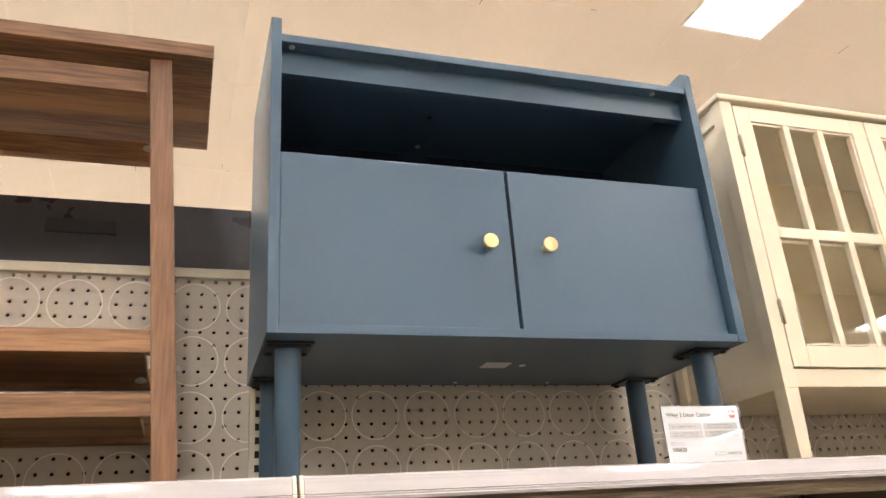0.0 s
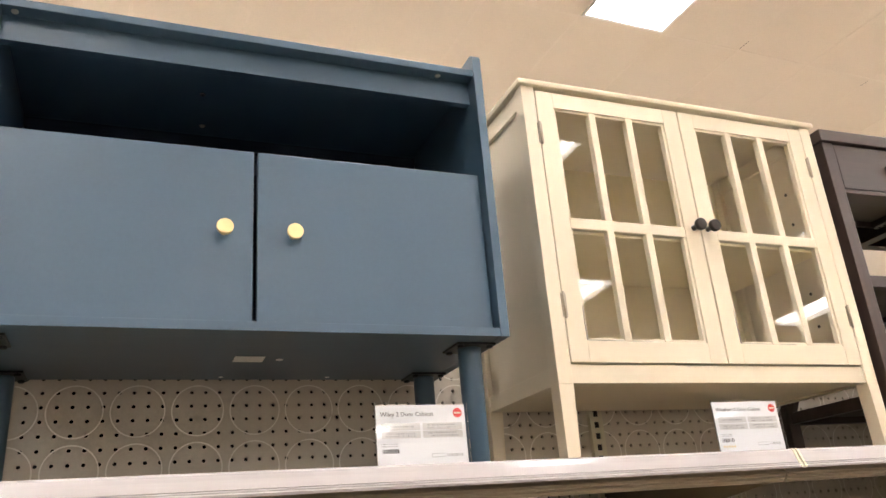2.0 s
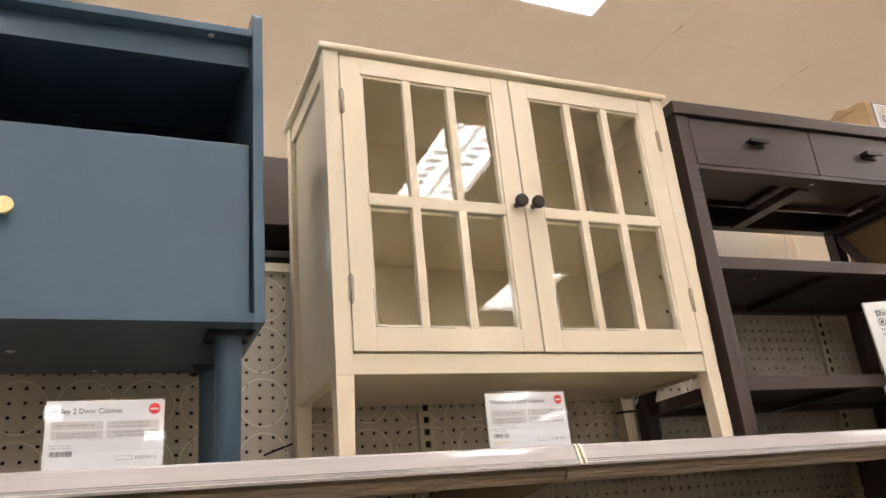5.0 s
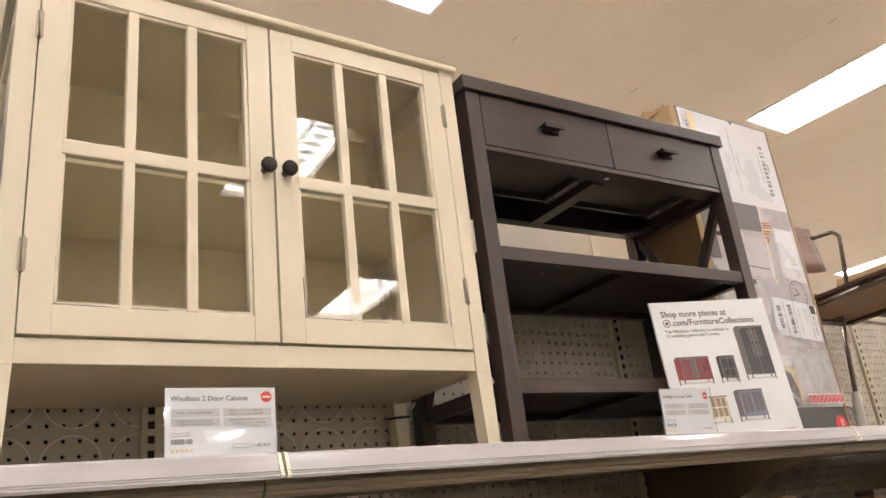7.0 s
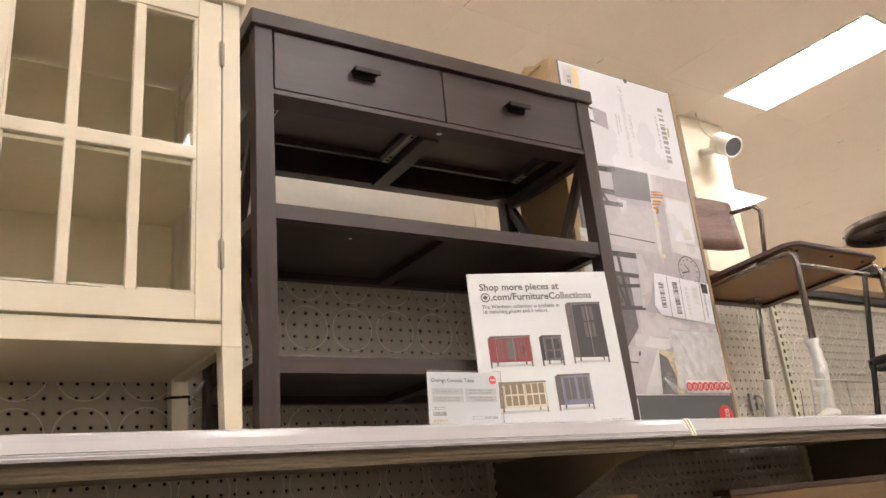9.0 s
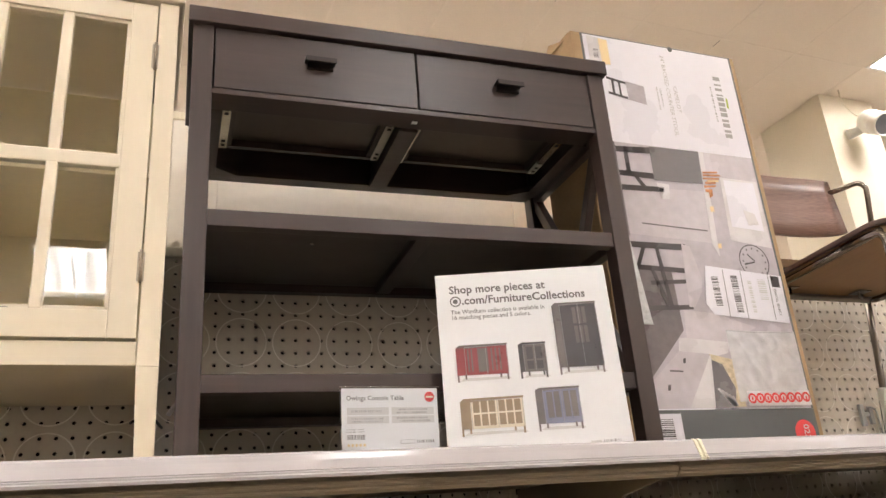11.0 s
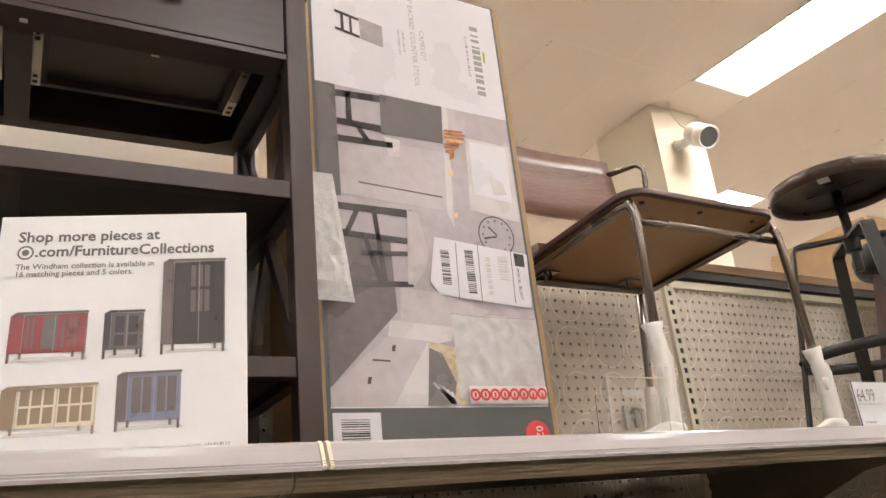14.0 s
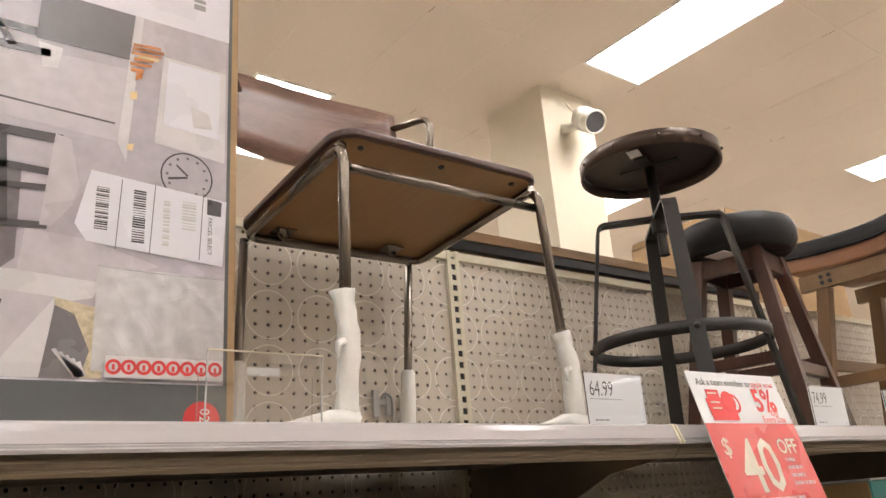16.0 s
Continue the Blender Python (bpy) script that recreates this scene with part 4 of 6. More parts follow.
    for name, outline, layer, material in shapes:
        patch(box, name, outline, layer, material)
    for k in range(5):
        patch(box, "printed_stripe", m([(2.925 + 0.008 * k, 1.740 - 0.004 * k), (2.930 + 0.008 * k, 1.742 - 0.004 * k), (2.962 + 0.002 * k, 1.706), (2.955 + 0.002 * k, 1.704)]), 8, PRINT_MIST)
    # the printed clock
    cu, cv = 3.096 - x0, 2.024 - DECK
    ring_patch(box, "clock_rim", cu, cv, 0.041, 0.0385, 6, PRINT_DARK)
    patch(box, "clock_hand", [(cu, cv), (cu + 0.002, cv + 0.002), (cu - 0.016, cv + 0.018), (cu - 0.018, cv + 0.016)], 7, PRINT_DARK)
    patch(box, "clock_hand", [(cu, cv), (cu + 0.001, cv - 0.003), (cu - 0.029, cv - 0.010), (cu - 0.029, cv - 0.006)], 7, PRINT_DARK)
    for k in range(12):
        a = 2 * math.pi * k / 12
        patch(box, "clock_mark", disc(cu + 0.031 * math.cos(a), cv + 0.031 * math.sin(a), 0.0026, 6), 7, PRINT_GREY)
    # title panel
    lettering("product_title", "24\" BACKED COUNTER STOOL", 0.0158, upright_text(2.951 - x0, -0.0016, 2.545 - DECK, 90), SOFT_INK, box, bold=-0.0001)
    lettering("product_line", "CAMELOT", 0.0158, upright_text(2.972 - x0, -0.0016, 2.462 - DECK, 90), SOFT_INK, box, bold=-0.0001)
    bars_patch(box, "small_print", 2.922 - x0, 2.926 - x0, 2.391 - DECK, 2.452 - DECK, 20, 4, SOFT_INK, False, 6)
    bars_patch(box, "small_print", 2.932 - x0, 2.936 - x0, 2.400 - DECK, 2.450 - DECK, 16, 4, MID_INK, False, 8)
    bars_patch(box, "brand_mark", 3.098 - x0, 3.118 - x0, 2.338 - DECK, 2.512 - DECK, 12, 4, MID_INK, False, 5)
    bars_patch(box, "brand_line", 3.082 - x0, 3.087 - x0, 2.380 - DECK, 2.480 - DECK, 16, 4, MID_INK, False, 7)
    patch(box, "green_sprig", m([(3.124, 2.452), (3.129, 2.446), (3.127, 2.420), (3.122, 2.424)]), 4, GREEN_INK)
    patch(box, "stool_drawing_seat", m([(2.838, 2.455), (2.888, 2.447), (2.887, 2.398), (2.840, 2.406)]), 4, PRINT_LILAC)
    for pts in (((2.788, 2.460), (2.838, 2.452), (2.838, 2.446), (2.788, 2.454)), ((2.788, 2.420), (2.838, 2.412), (2.838, 2.406), (2.788, 2.414)),
                ((2.800, 2.458), (2.806, 2.457), (2.806, 2.414), (2.800, 2.415)), ((2.818, 2.455), (2.823, 2.454), (2.823, 2.411), (2.818, 2.412))):
        patch(box, "stool_drawing_leg", m(pts), 4, PRINT_BLACK)
    sticker = patch(box, "store_sticker", m([(2.752, 2.566), (2.806, 2.562), (2.806, 2.492), (2.770, 2.488), (2.752, 2.500)]), 5, PRINT_MIST, "torn pale and yellow sticker")
    patch(box, "sticker_band", m([(2.782, 2.563), (2.806, 2.561), (2.806, 2.494), (2.784, 2.492)]), 6, PRINT_YELLOW)
    bars_patch(box, "sticker_code", 2.764 - x0, 2.778 - x0, 2.508 - DECK, 2.534 - DECK, 8, 6, GREY_INK, False, 9)
    patch(box, "hand_hole", disc(2.985 - x0, h - 0.007, 0.007, 12), 5, PRINT_SLATE)
    # base band: bar code and red roundel
    patch(box, "code_label", oblong(0.002, 0.084, 0.0, 0.092), 4, PRINT_WHITE)
    bars_patch(box, "bar_code", 0.016, 0.064, 0.018, 0.084, 18, 5, PRINT_BLACK, False, 11)
    patch(box, "red_roundel", disc(0.387, 0.049, 0.0265), 4, RED_INK, "red printed roundel")
    lettering("roundel_number", "022", 0.021, upright_text(0.384, -0.0024, 0.066, 90), CARD_WHITE, box)
    # shipping label
    label = patch(box, "shipping_label", m([(2.957, 2.007), (3.160, 1.992), (3.155, 1.883), (2.957, 1.897), (2.940, 1.921)]), 8, PRINT_WHITE, "white shipping label with bar codes")
    bars_patch(box, "label_code", 2.966 - x0, 2.984 - x0, 1.917 - DECK, 1.985 - DECK, 20, 9, PRINT_BLACK, False, 13)
    bars_patch(box, "label_code", 3.018 - x0, 3.036 - x0, 1.904 - DECK, 1.988 - DECK, 22, 9, PRINT_BLACK, False, 17)
    for u in (3.000, 3.048, 3.122):
        patch(box, "label_rule", m([(u, 2.000), (u + 0.0012, 2.000), (u - 0.003, 1.890), (u - 0.0042, 1.890)]), 9, GREY_INK)
    bars_patch(box, "label_text", 3.062 - x0, 3.072 - x0, 1.905 - DECK, 1.980 - DECK, 14, 9, PALE_INK, False, 19)
    bars_patch(box, "label_text", 3.090 - x0, 3.112 - x0, 1.935 - DECK, 1.985 - DECK, 10, 9, PALE_INK, False, 23)
    patch(box, "label_block", m([(3.129, 1.992), (3.152, 1.990), (3.151, 1.965), (3.129, 1.966)]), 9, PRINT_BLACK)
    lettering("label_title", "PARCEL SELECT", 0.0088, upright_text(3.131 - x0, -0.0041, 1.961 - DECK, 90), GREY_INK, box, bold=0.0001)
    return box


build_carton()


def wrinkled(u0, u1, v0, v1, y, lift, seed, taper=0.0, nu=24, nv=44):
    """A loose sheet of film, puckered out from an upright plane."""
    bm = bmesh.new()
    grid = []
    for j in range(nv + 1):
        row = []
        for i in range(nu + 1):
            s, t = i / nu, j / nv
            x = u0 + (u1 - u0) * s - taper * t * (s - 0.2)
            z = v0 + (v1 - v0) * t
            crest = 1 - 2 * abs(noise.noise(Vector((x * 26 + z * 14, z * 9 - x * 8, seed))))
            n = 0.7 * crest + 0.5 * noise.noise(Vector((x * 60, z * 45, seed + 5)))
            edge = min(1, 6 * min(s, 1 - s, t, 1 - t) + 0.15)
            row.append(bm.verts.new((x, y - lift * (0.5 + 0.5 * n) * edge, z + 0.002 * n)))
        grid.append(row)
    for j in range(nv):
        for i in range(nu):
            bm.faces.new((grid[j][i], grid[j][i + 1], grid[j + 1][i + 1], grid[j + 1][i]))
    return bm


pouch = thing("plastic_pouch", pose(2.742, 1.288, DECK), "clear plastic document pouch with red rings on the carton", "plastic pouch")
part("pouch_film", wrinkled(0.233, 0.416, 0.112, 0.262, -0.0042, 0.006, 3.0, 0, 48, 40), POUCH, pouch)
part("pouch_edge", tube(bmesh.new(), [(0.233, -0.005, 0.262), (0.300, -0.006, 0.260), (0.416, -0.005, 0.262)], 0.0012, 6), POUCH, pouch)
pouch_strip = part("label_strip", flat(oblong(0.250, 0.414, 0.104, 0.1345), -0.0088), PRINT_MIST, pouch, "pale strip with linked red rings")
for k in range(8):
    u = 0.261 + 0.0202 * k
    ring_patch(pouch_strip, "red_ring", u, 0.119 + 0.0003 * k, 0.0106, 0.0062, 24, RED_INK)
    patch(pouch_strip, "red_dot", oblong(u - 0.002, u + 0.002, 0.115, 0.123), 24, RED_INK)


def build_sleeve(u0, u1, v0, v1, y, lift, seed, taper, material, label):
    sleeve = thing("plastic_sleeve", pose(u0, y, v0), label, "plastic film")
    part("film", wrinkled(0, u1 - u0, 0, v1 - v0, 0, lift, seed, taper), material, sleeve)
    part("welded_seam", tube(bmesh.new(), [(0.0, -0.001, 0.0), ((u1 - u0) / 2, -0.003, 0.001), (u1 - u0, -0.001, 0.0)], 0.0011, 6), material, sleeve)
    return sleeve


build_sleeve(2.700, 2.785, 1.866, 2.092, 1.268, 0.008, 7.0, 0.034, FILM, "crumpled clear plastic sleeve hanging on the carton edge")
build_sleeve(2.585, 2.640, 1.800, 1.985, 1.300, 0.020, 12.0, 0.010, WRAP, "crumpled clear plastic wrap beside the console leg")
lone("plastic_wrap", wrinkled(2.645, 2.712, 2.006, 2.060, 1.33, 0.03, 15.0, 0.01), FILM, "crumpled clear plastic wrap on a console shelf", "plastic film")
for dz, a, b in ((0.0, 2.79, 2.90), (0.0022, 2.80, 2.915), (0.0045, 2.86, 2.93)):
    lone("paper_sheet", slab(a, b, 1.02, 1.20, DECK + dz, DECK + dz + 0.002, 0.0004), CARD_WHITE, "white folded paper lying on the shelf", "paper", group="loose papers")


# ---- furniture collection sign ----
def build_sign():
    sign = thing("furniture_sign", pose(2.272, 1.125, DECK, -4.5, 0, -19.5), "white printed cardboard sign leaning before the console", "sign")
    w, h = 0.281, 0.303
    part("board", slab(0, w, 0.0, 0.006, 0, h, 0.0008), CARD_WHITE, sign)
    ink = lambda words, size, u, v, mat=GREY_INK, b=0.0002: lettering("sign_line", words, size, upright_text(u, -0.0007, v), mat, sign, bold=b * 2)
    ink("Shop more pieces at", 0.0190, 0.021, 0.2685)
    ink(".com/FurnitureCollections", 0.0190, 0.0405, 0.2490)
    ink("The Windham collection is available in", 0.0098, 0.0215, 0.2330, GREY_INK, 0.00005)
    ink("16 matching pieces and 5 colors.", 0.0098, 0.0215, 0.2235, GREY_INK, 0.00005)
    ring_patch(sign, "round_mark", 0.0305, 0.2545, 0.0090, 0.0070, 2, GREY_INK)
    patch(sign, "round_mark_dot", disc(0.0305, 0.2545, 0.0040, 20), 2, GREY_INK)

    def small_cabinet(name, u0, u1, v0, v1, slope, body, dark, panes, legs=0.011):
        pic = patch(sign, name, [(u0, v0 + legs), (u1, v0 + legs - slope * 0.4), (u1, v1), (u0 + 0.006, v1 + 0.0005), (u0, v1 - slope)], 2, body, "printed picture of a cabinet")
        for u in (u0, u1 - 0.0035, u1 - 0.016 * (u1 - u0) / 0.09, u0 + 0.012):
            patch(pic, "printed_leg", oblong(u, u + 0.0028, v0 + (0.004 if u not in (u0, u1 - 0.0035) else 0), v0 + legs + 0.001), 2, dark)
        patch(pic, "printed_top", [(u0, v1 - slope), (u0 + 0.006, v1 + 0.0005), (u1 + 0.001, v1), (u1 + 0.001, v1 - 0.0025), (u0, v1 - slope - 0.0022)], 3, dark)
        for a, b, c, d in panes:
            patch(pic, "printed_pane", oblong(u0 + (u1 - u0) * a, u0 + (u1 - u0) * b, v0 + legs + (v1 - v0 - legs) * c, v0 + legs + (v1 - v0 - legs) * d), 3, dark)
        # the side face and the reveals round the doors
        patch(pic, "printed_side", [(u0, v0 + legs), (u0 + 0.16 * (u1 - u0), v0 + legs - slope * 0.1), (u0 + 0.16 * (u1 - u0), v1 - slope * 0.5), (u0, v1 - slope)], 3, body if body is PRINT_RED else dark)
        for f in (0.17, 0.58, 0.985):
            patch(pic, "printed_reveal", oblong(u0 + (u1 - u0) * f, u0 + (u1 - u0) * f + 0.0006, v0 + legs, v1 - 0.003), 4, MID_INK)
        patch(pic, "printed_reveal", oblong(u0 + (u1 - u0) * 0.17, u1, v1 - 0.0036, v1 - 0.0030), 4, MID_INK)
        patch(pic, "printed_shadow", [(u0 + 0.004, v0 + 0.0015), (u1 + 0.004, v0 + 0.0012), (u1 - 0.002, v0 + 0.005), (u0 + 0.01, v0 + 0.006)], 1, PALE_INK)
        return pic

    small_cabinet("printed_red_console", 0.024, 0.105, 0.120, 0.179, 0.004, PRINT_RED, PRINT_TAUPE, [(0.42, 0.62, 0.08, 0.88), (0.22, 0.25, 0.10, 0.85), (0.29, 0.32, 0.10, 0.85), (0.68, 0.71, 0.10, 0.85), (0.76, 0.79, 0.10, 0.85), (0.84, 0.87, 0.10, 0.85)])
    small_cabinet("printed_small_cabinet", 0.123, 0.166, 0.119, 0.177, 0.003, PRINT_TAUPE, PRINT_BLACK, [(0.28, 0.52, 0.42, 0.85), (0.62, 0.86, 0.42, 0.85), (0.28, 0.52, 0.08, 0.36), (0.62, 0.86, 0.08, 0.36)])
    small_cabinet("printed_wardrobe", 0.185, 0.256, 0.121, 0.240, 0.004, PRINT_BLACK, PRINT_TAUPE, [(0.45, 0.53, 0.36, 0.62), (0.56, 0.64, 0.36, 0.62), (0.67, 0.75, 0.36, 0.62), (0.45, 0.53, 0.66, 0.92), (0.56, 0.64, 0.66, 0.92), (0.67, 0.75, 0.66, 0.92)], 0.012)
    small_cabinet("printed_cream_console", 0.024, 0.121, 0.036, 0.093, 0.004, PRINT_CREAM, PRINT_BROWN,
                  [(0.20 + 0.125 * k + (0.03 if k > 2 else 0), 0.30 + 0.125 * k + (0.03 if k > 2 else 0), c, c + 0.38) for k in range(6) for c in (0.08, 0.52)])
    small_cabinet("printed_blue_cabinet", 0.141, 0.209, 0.036, 0.102, 0.003, PRINT_BLUE, PRINT_TAUPE, [(0.24, 0.38, 0.15, 0.88), (0.41, 0.54, 0.15, 0.88), (0.63, 0.76, 0.15, 0.88), (0.79, 0.93, 0.15, 0.88)])
    patch(sign, "small_badge", oblong(0.216, 0.232, 0.012, 0.0165), 2, PALE_INK)
    bars_patch(sign, "fine_print", 0.236, 0.264, 0.013, 0.017, 9, 2, MID_INK, True, 31)
    return sign


build_sign()


# ---- product cards in clear holders ----
def build_holder(card, w, h, deep=0.022):
    bm = bmesh.new()
    bar(bm, -0.003, w + 0.003, -0.0042, -0.0024, 0.0, h + 0.002, 0.0004)
    bar(bm, -0.003, w + 0.003, -0.0024, deep, 0.0, 0.0018, 0.0004)
    ob = part("clear_holder", bm, ACRYLIC, card, "clear acrylic card holder")
    ob.visible_shadow = False
    return ob


def build_card(x, y, title, seed, stars, lean=-3.0, turn=0.0):
    w, h = 0.132, 0.083
    card = thing("product_card", pose(x, y, DECK + 0.003, lean / 3, 0, turn), "white printed product card in a clear stand on the shelf edge", "shelf card", "product cards")
    part("card", slab(0, w, 0, 0.0008, 0.0, h, 0), CARD_WHITE, card)
    lettering("title", title, 0.0085, upright_text(0.006, -0.0006, 0.0675), GREY_INK, card, bold=0.0001)
    for u0, u1 in ((0.007, 0.063), (0.067, 0.126)):
        for v0 in (0.0485, 0.0375):
            patch(card, "fact_box", oblong(u0, u1, v0, v0 + 0.0095), 1, PALE_INK)
    bars_patch(card, "fact_line", 0.013, 0.055, 0.0520, 0.0545, 17, 2, MID_INK, True, seed)
    for u0, v0 in ((0.013, 0.0425), (0.013, 0.0390), (0.074, 0.0540), (0.074, 0.0500), (0.074, 0.0430), (0.078, 0.0392)):
        bars_patch(card, "fact_line", u0, u0 + 0.043, v0, v0 + 0.0022, 18, 2, MID_INK, True, seed + int(v0 * 1e4))
    bars_patch(card, "bar_code", 0.007, 0.031, 0.0175, 0.0235, 20, 1, GREY_INK, True, seed + 2)
    for v0 in (0.0265, 0.0295):
        bars_patch(card, "fine_print", 0.006, 0.030, v0, v0 + 0.0012, 14, 1, MID_INK, True, seed + 3)
    if stars:
        for k in range(5):
            patch(card, "star", disc(0.0085 + 0.0052 * k, 0.0105, 0.0019, 5), 1, PRINT_YELLOW)
    patch(card, "badge", oblong(0.0780, 0.0975, 0.0110, 0.0160), 1, MID_INK)
    patch(card, "badge_field", oblong(0.0785, 0.0970, 0.0115, 0.0155), 2, CARD_WHITE)
    bars_patch(card, "maker_mark", 0.1005, 0.125, 0.0115, 0.0155, 10, 1, MID_INK, True, seed + 4)
    patch(card, "red_dot", disc(0.1205, 0.0715, 0.0068), 1, RED_INK, "red round sticker")
    patch(card, "dot_text", oblong(0.1155, 0.1255, 0.0700, 0.0725), 2, PRINT_CREAM)
    build_holder(card, w, h)
    return card


build_card(0.661, 0.987, "Wiley 2 Door Cabinet", 41, False)
build_card(1.240, 0.995, "Windham 2 Door Cabinet", 51, True, -3.0, -2.0)
build_card(2.082, 1.003, "Owings Console Table", 61, True, 7.5)


def build_price_tag(x, y, price, seed, turn=0.0):
    w, h = 0.132, 0.083
    tag = thing("price_tag", pose(x, y, DECK + 0.003, 0, 0, turn), "white shelf price tag in a clear holder", "price tag", "price tags")
    part("card", slab(0, w, 0, 0.0008, 0, h, 0), CARD_WHITE, tag)
    lettering("price", price, 0.034, upright_text(0.008, -0.0006, 0.048), PRINT_BLACK, tag, bold=-0.0002).scale.x = 0.72
    bars_patch(tag, "fine_print", 0.008, 0.080, 0.0425, 0.0440, 34, 1, GREY_INK, True, seed)
    bars_patch(tag, "code_text", 0.012, 0.045, 0.010, 0.0125, 14, 1, GREY_INK, True, seed + 1)
    bars_patch(tag, "corner_text", 0.116, 0.126, 0.008, 0.0095, 5, 1, GREY_INK, True, seed + 2)
    build_holder(tag, w, h)
    return tag


build_price_tag(3.622, 1.003, "64.99", 71)
build_price_tag(4.262, 1.003, "74.99", 81)
build_price_tag(4.570, 1.003, "59.99", 91)
empty_holder = thing("card_holder", pose(3.030, 0.990, DECK + 0.001, 4), "empty clear acrylic card holder on the shelf edge", "card holder")
build_holder(empty_holder, 0.132, 0.080, 0.004)
back_leaf = part("rear_leaf", slab(-0.003, 0.135, 0.0225, 0.0240, 0.0, 0.060, 0.0004), ACRYLIC, empty_holder)
back_leaf.visible_shadow = False
# Pale strips paint the light caught along the clear holder's edges.
part("bright_edge", slab(-0.003, 0.135, -0.0046, -0.0020, 0.0805, 0.0825, 0.0005), RAIL_EDGE, empty_holder, "pale strip painting the bright edge of the clear plastic")
for u in (-0.0034, 0.1336):
    part("bright_edge", slab(u, u + 0.0016, -0.0044, -0.0022, 0.002, 0.0805, 0.0004), FILM, empty_holder)
lone("paper_slip", slab(3.086, 3.126, 1.016, 1.0166, DECK + 0.062, DECK + 0.072, 0), PALE_INK, "small white paper slip in the clear holder", "paper")


# ---- offer poster on the rail ----
def build_offer():
    w, h = 0.252, 0.232
    poster = thing("offer_poster", pose(3.806, 0.954, 1.688, -14, 0, 0) @ pose(0, 0, -h), "red and white printed discount poster clipped to the rail", "poster")
    part("sheet", slab(0, w, 0, 0.0012, 0, h, 0), CARD_WHITE, poster)
    split = 0.142
    patch(poster, "red_field", oblong(0.0, w, 0.0, split), 1, POSTER_RED)
    lettering("headline", "Ask a team member to", 0.0175, upright_text(0.018, -0.0008, h - 0.024), PRINT_BLACK, poster).scale.x = 0.92
    lettering("headline_end", "apply now", 0.0175, upright_text(0.172, -0.0008, h - 0.024), RED_INK, poster).scale.x = 0.92
    lettering("percent", "5%", 0.058, upright_text(0.160, -0.0008, h - 0.068), RED_INK, poster, bold=0.0012).scale.x = 0.92
    lettering("percent_word", "off", 0.022, upright_text(0.196, -0.0008, h - 0.076), RED_INK, poster)
    lettering("percent_line", "Every Day", 0.0165, upright_text(0.165, -0.0008, h - 0.088), RED_INK, poster)
    patch(poster, "red_card", [(0.028, h - 0.085), (0.098, h - 0.085), (0.100, h - 0.048), (0.060, h - 0.045), (0.026, h - 0.048)], 2, RED_INK)
    patch(poster, "red_card_top", [(0.032, h - 0.048), (0.066, h - 0.046), (0.068, h - 0.032), (0.034, h - 0.032)], 2, RED_INK)
    ring_patch(poster, "mug_handle", 0.100, h - 0.055, 0.017, 0.012, 2, RED_INK)
    patch(poster, "mug", disc(0.086, h - 0.052, 0.018, 20), 3, RED_INK)
    for v in (0.040, 0.056, 0.066):
        patch(poster, "card_line", oblong(0.036, 0.060, h - v, h - v + 0.003), 4, PRINT_CREAM)
    lettering("dollar", "$", 0.040, upright_text(0.020, -0.0010, split - 0.052), PRINT_CREAM, poster, bold=0.0006)
    lettering("amount", "40", 0.124, upright_text(0.052, -0.0010, split - 0.112), PRINT_CREAM, poster, bold=0.0012).scale.x = 0.86
    lettering("amount_word", "OFF", 0.036, upright_text(0.172, -0.0010, split - 0.052), PRINT_CREAM, poster, bold=0.0004).scale.x = 0.92
    for k in range(4):
        bars_patch(poster, "fine_print", 0.178, 0.178 + (0.030, 0.045, 0.042, 0.062)[k], split - 0.066 - 0.013 * k, split - 0.060 - 0.013 * k, 12, 2, PRINT_MIST, True, 100 + k)
    bars_patch(poster, "foot_text", 0.070, 0.190, 0.014, 0.020, 34, 2, PRINT_MIST, True, 111)
    bars_patch(poster, "foot_text", 0.085, 0.180, 0.003, 0.009, 26, 2, PRINT_CREAM, True, 112)
    return poster


build_offer()


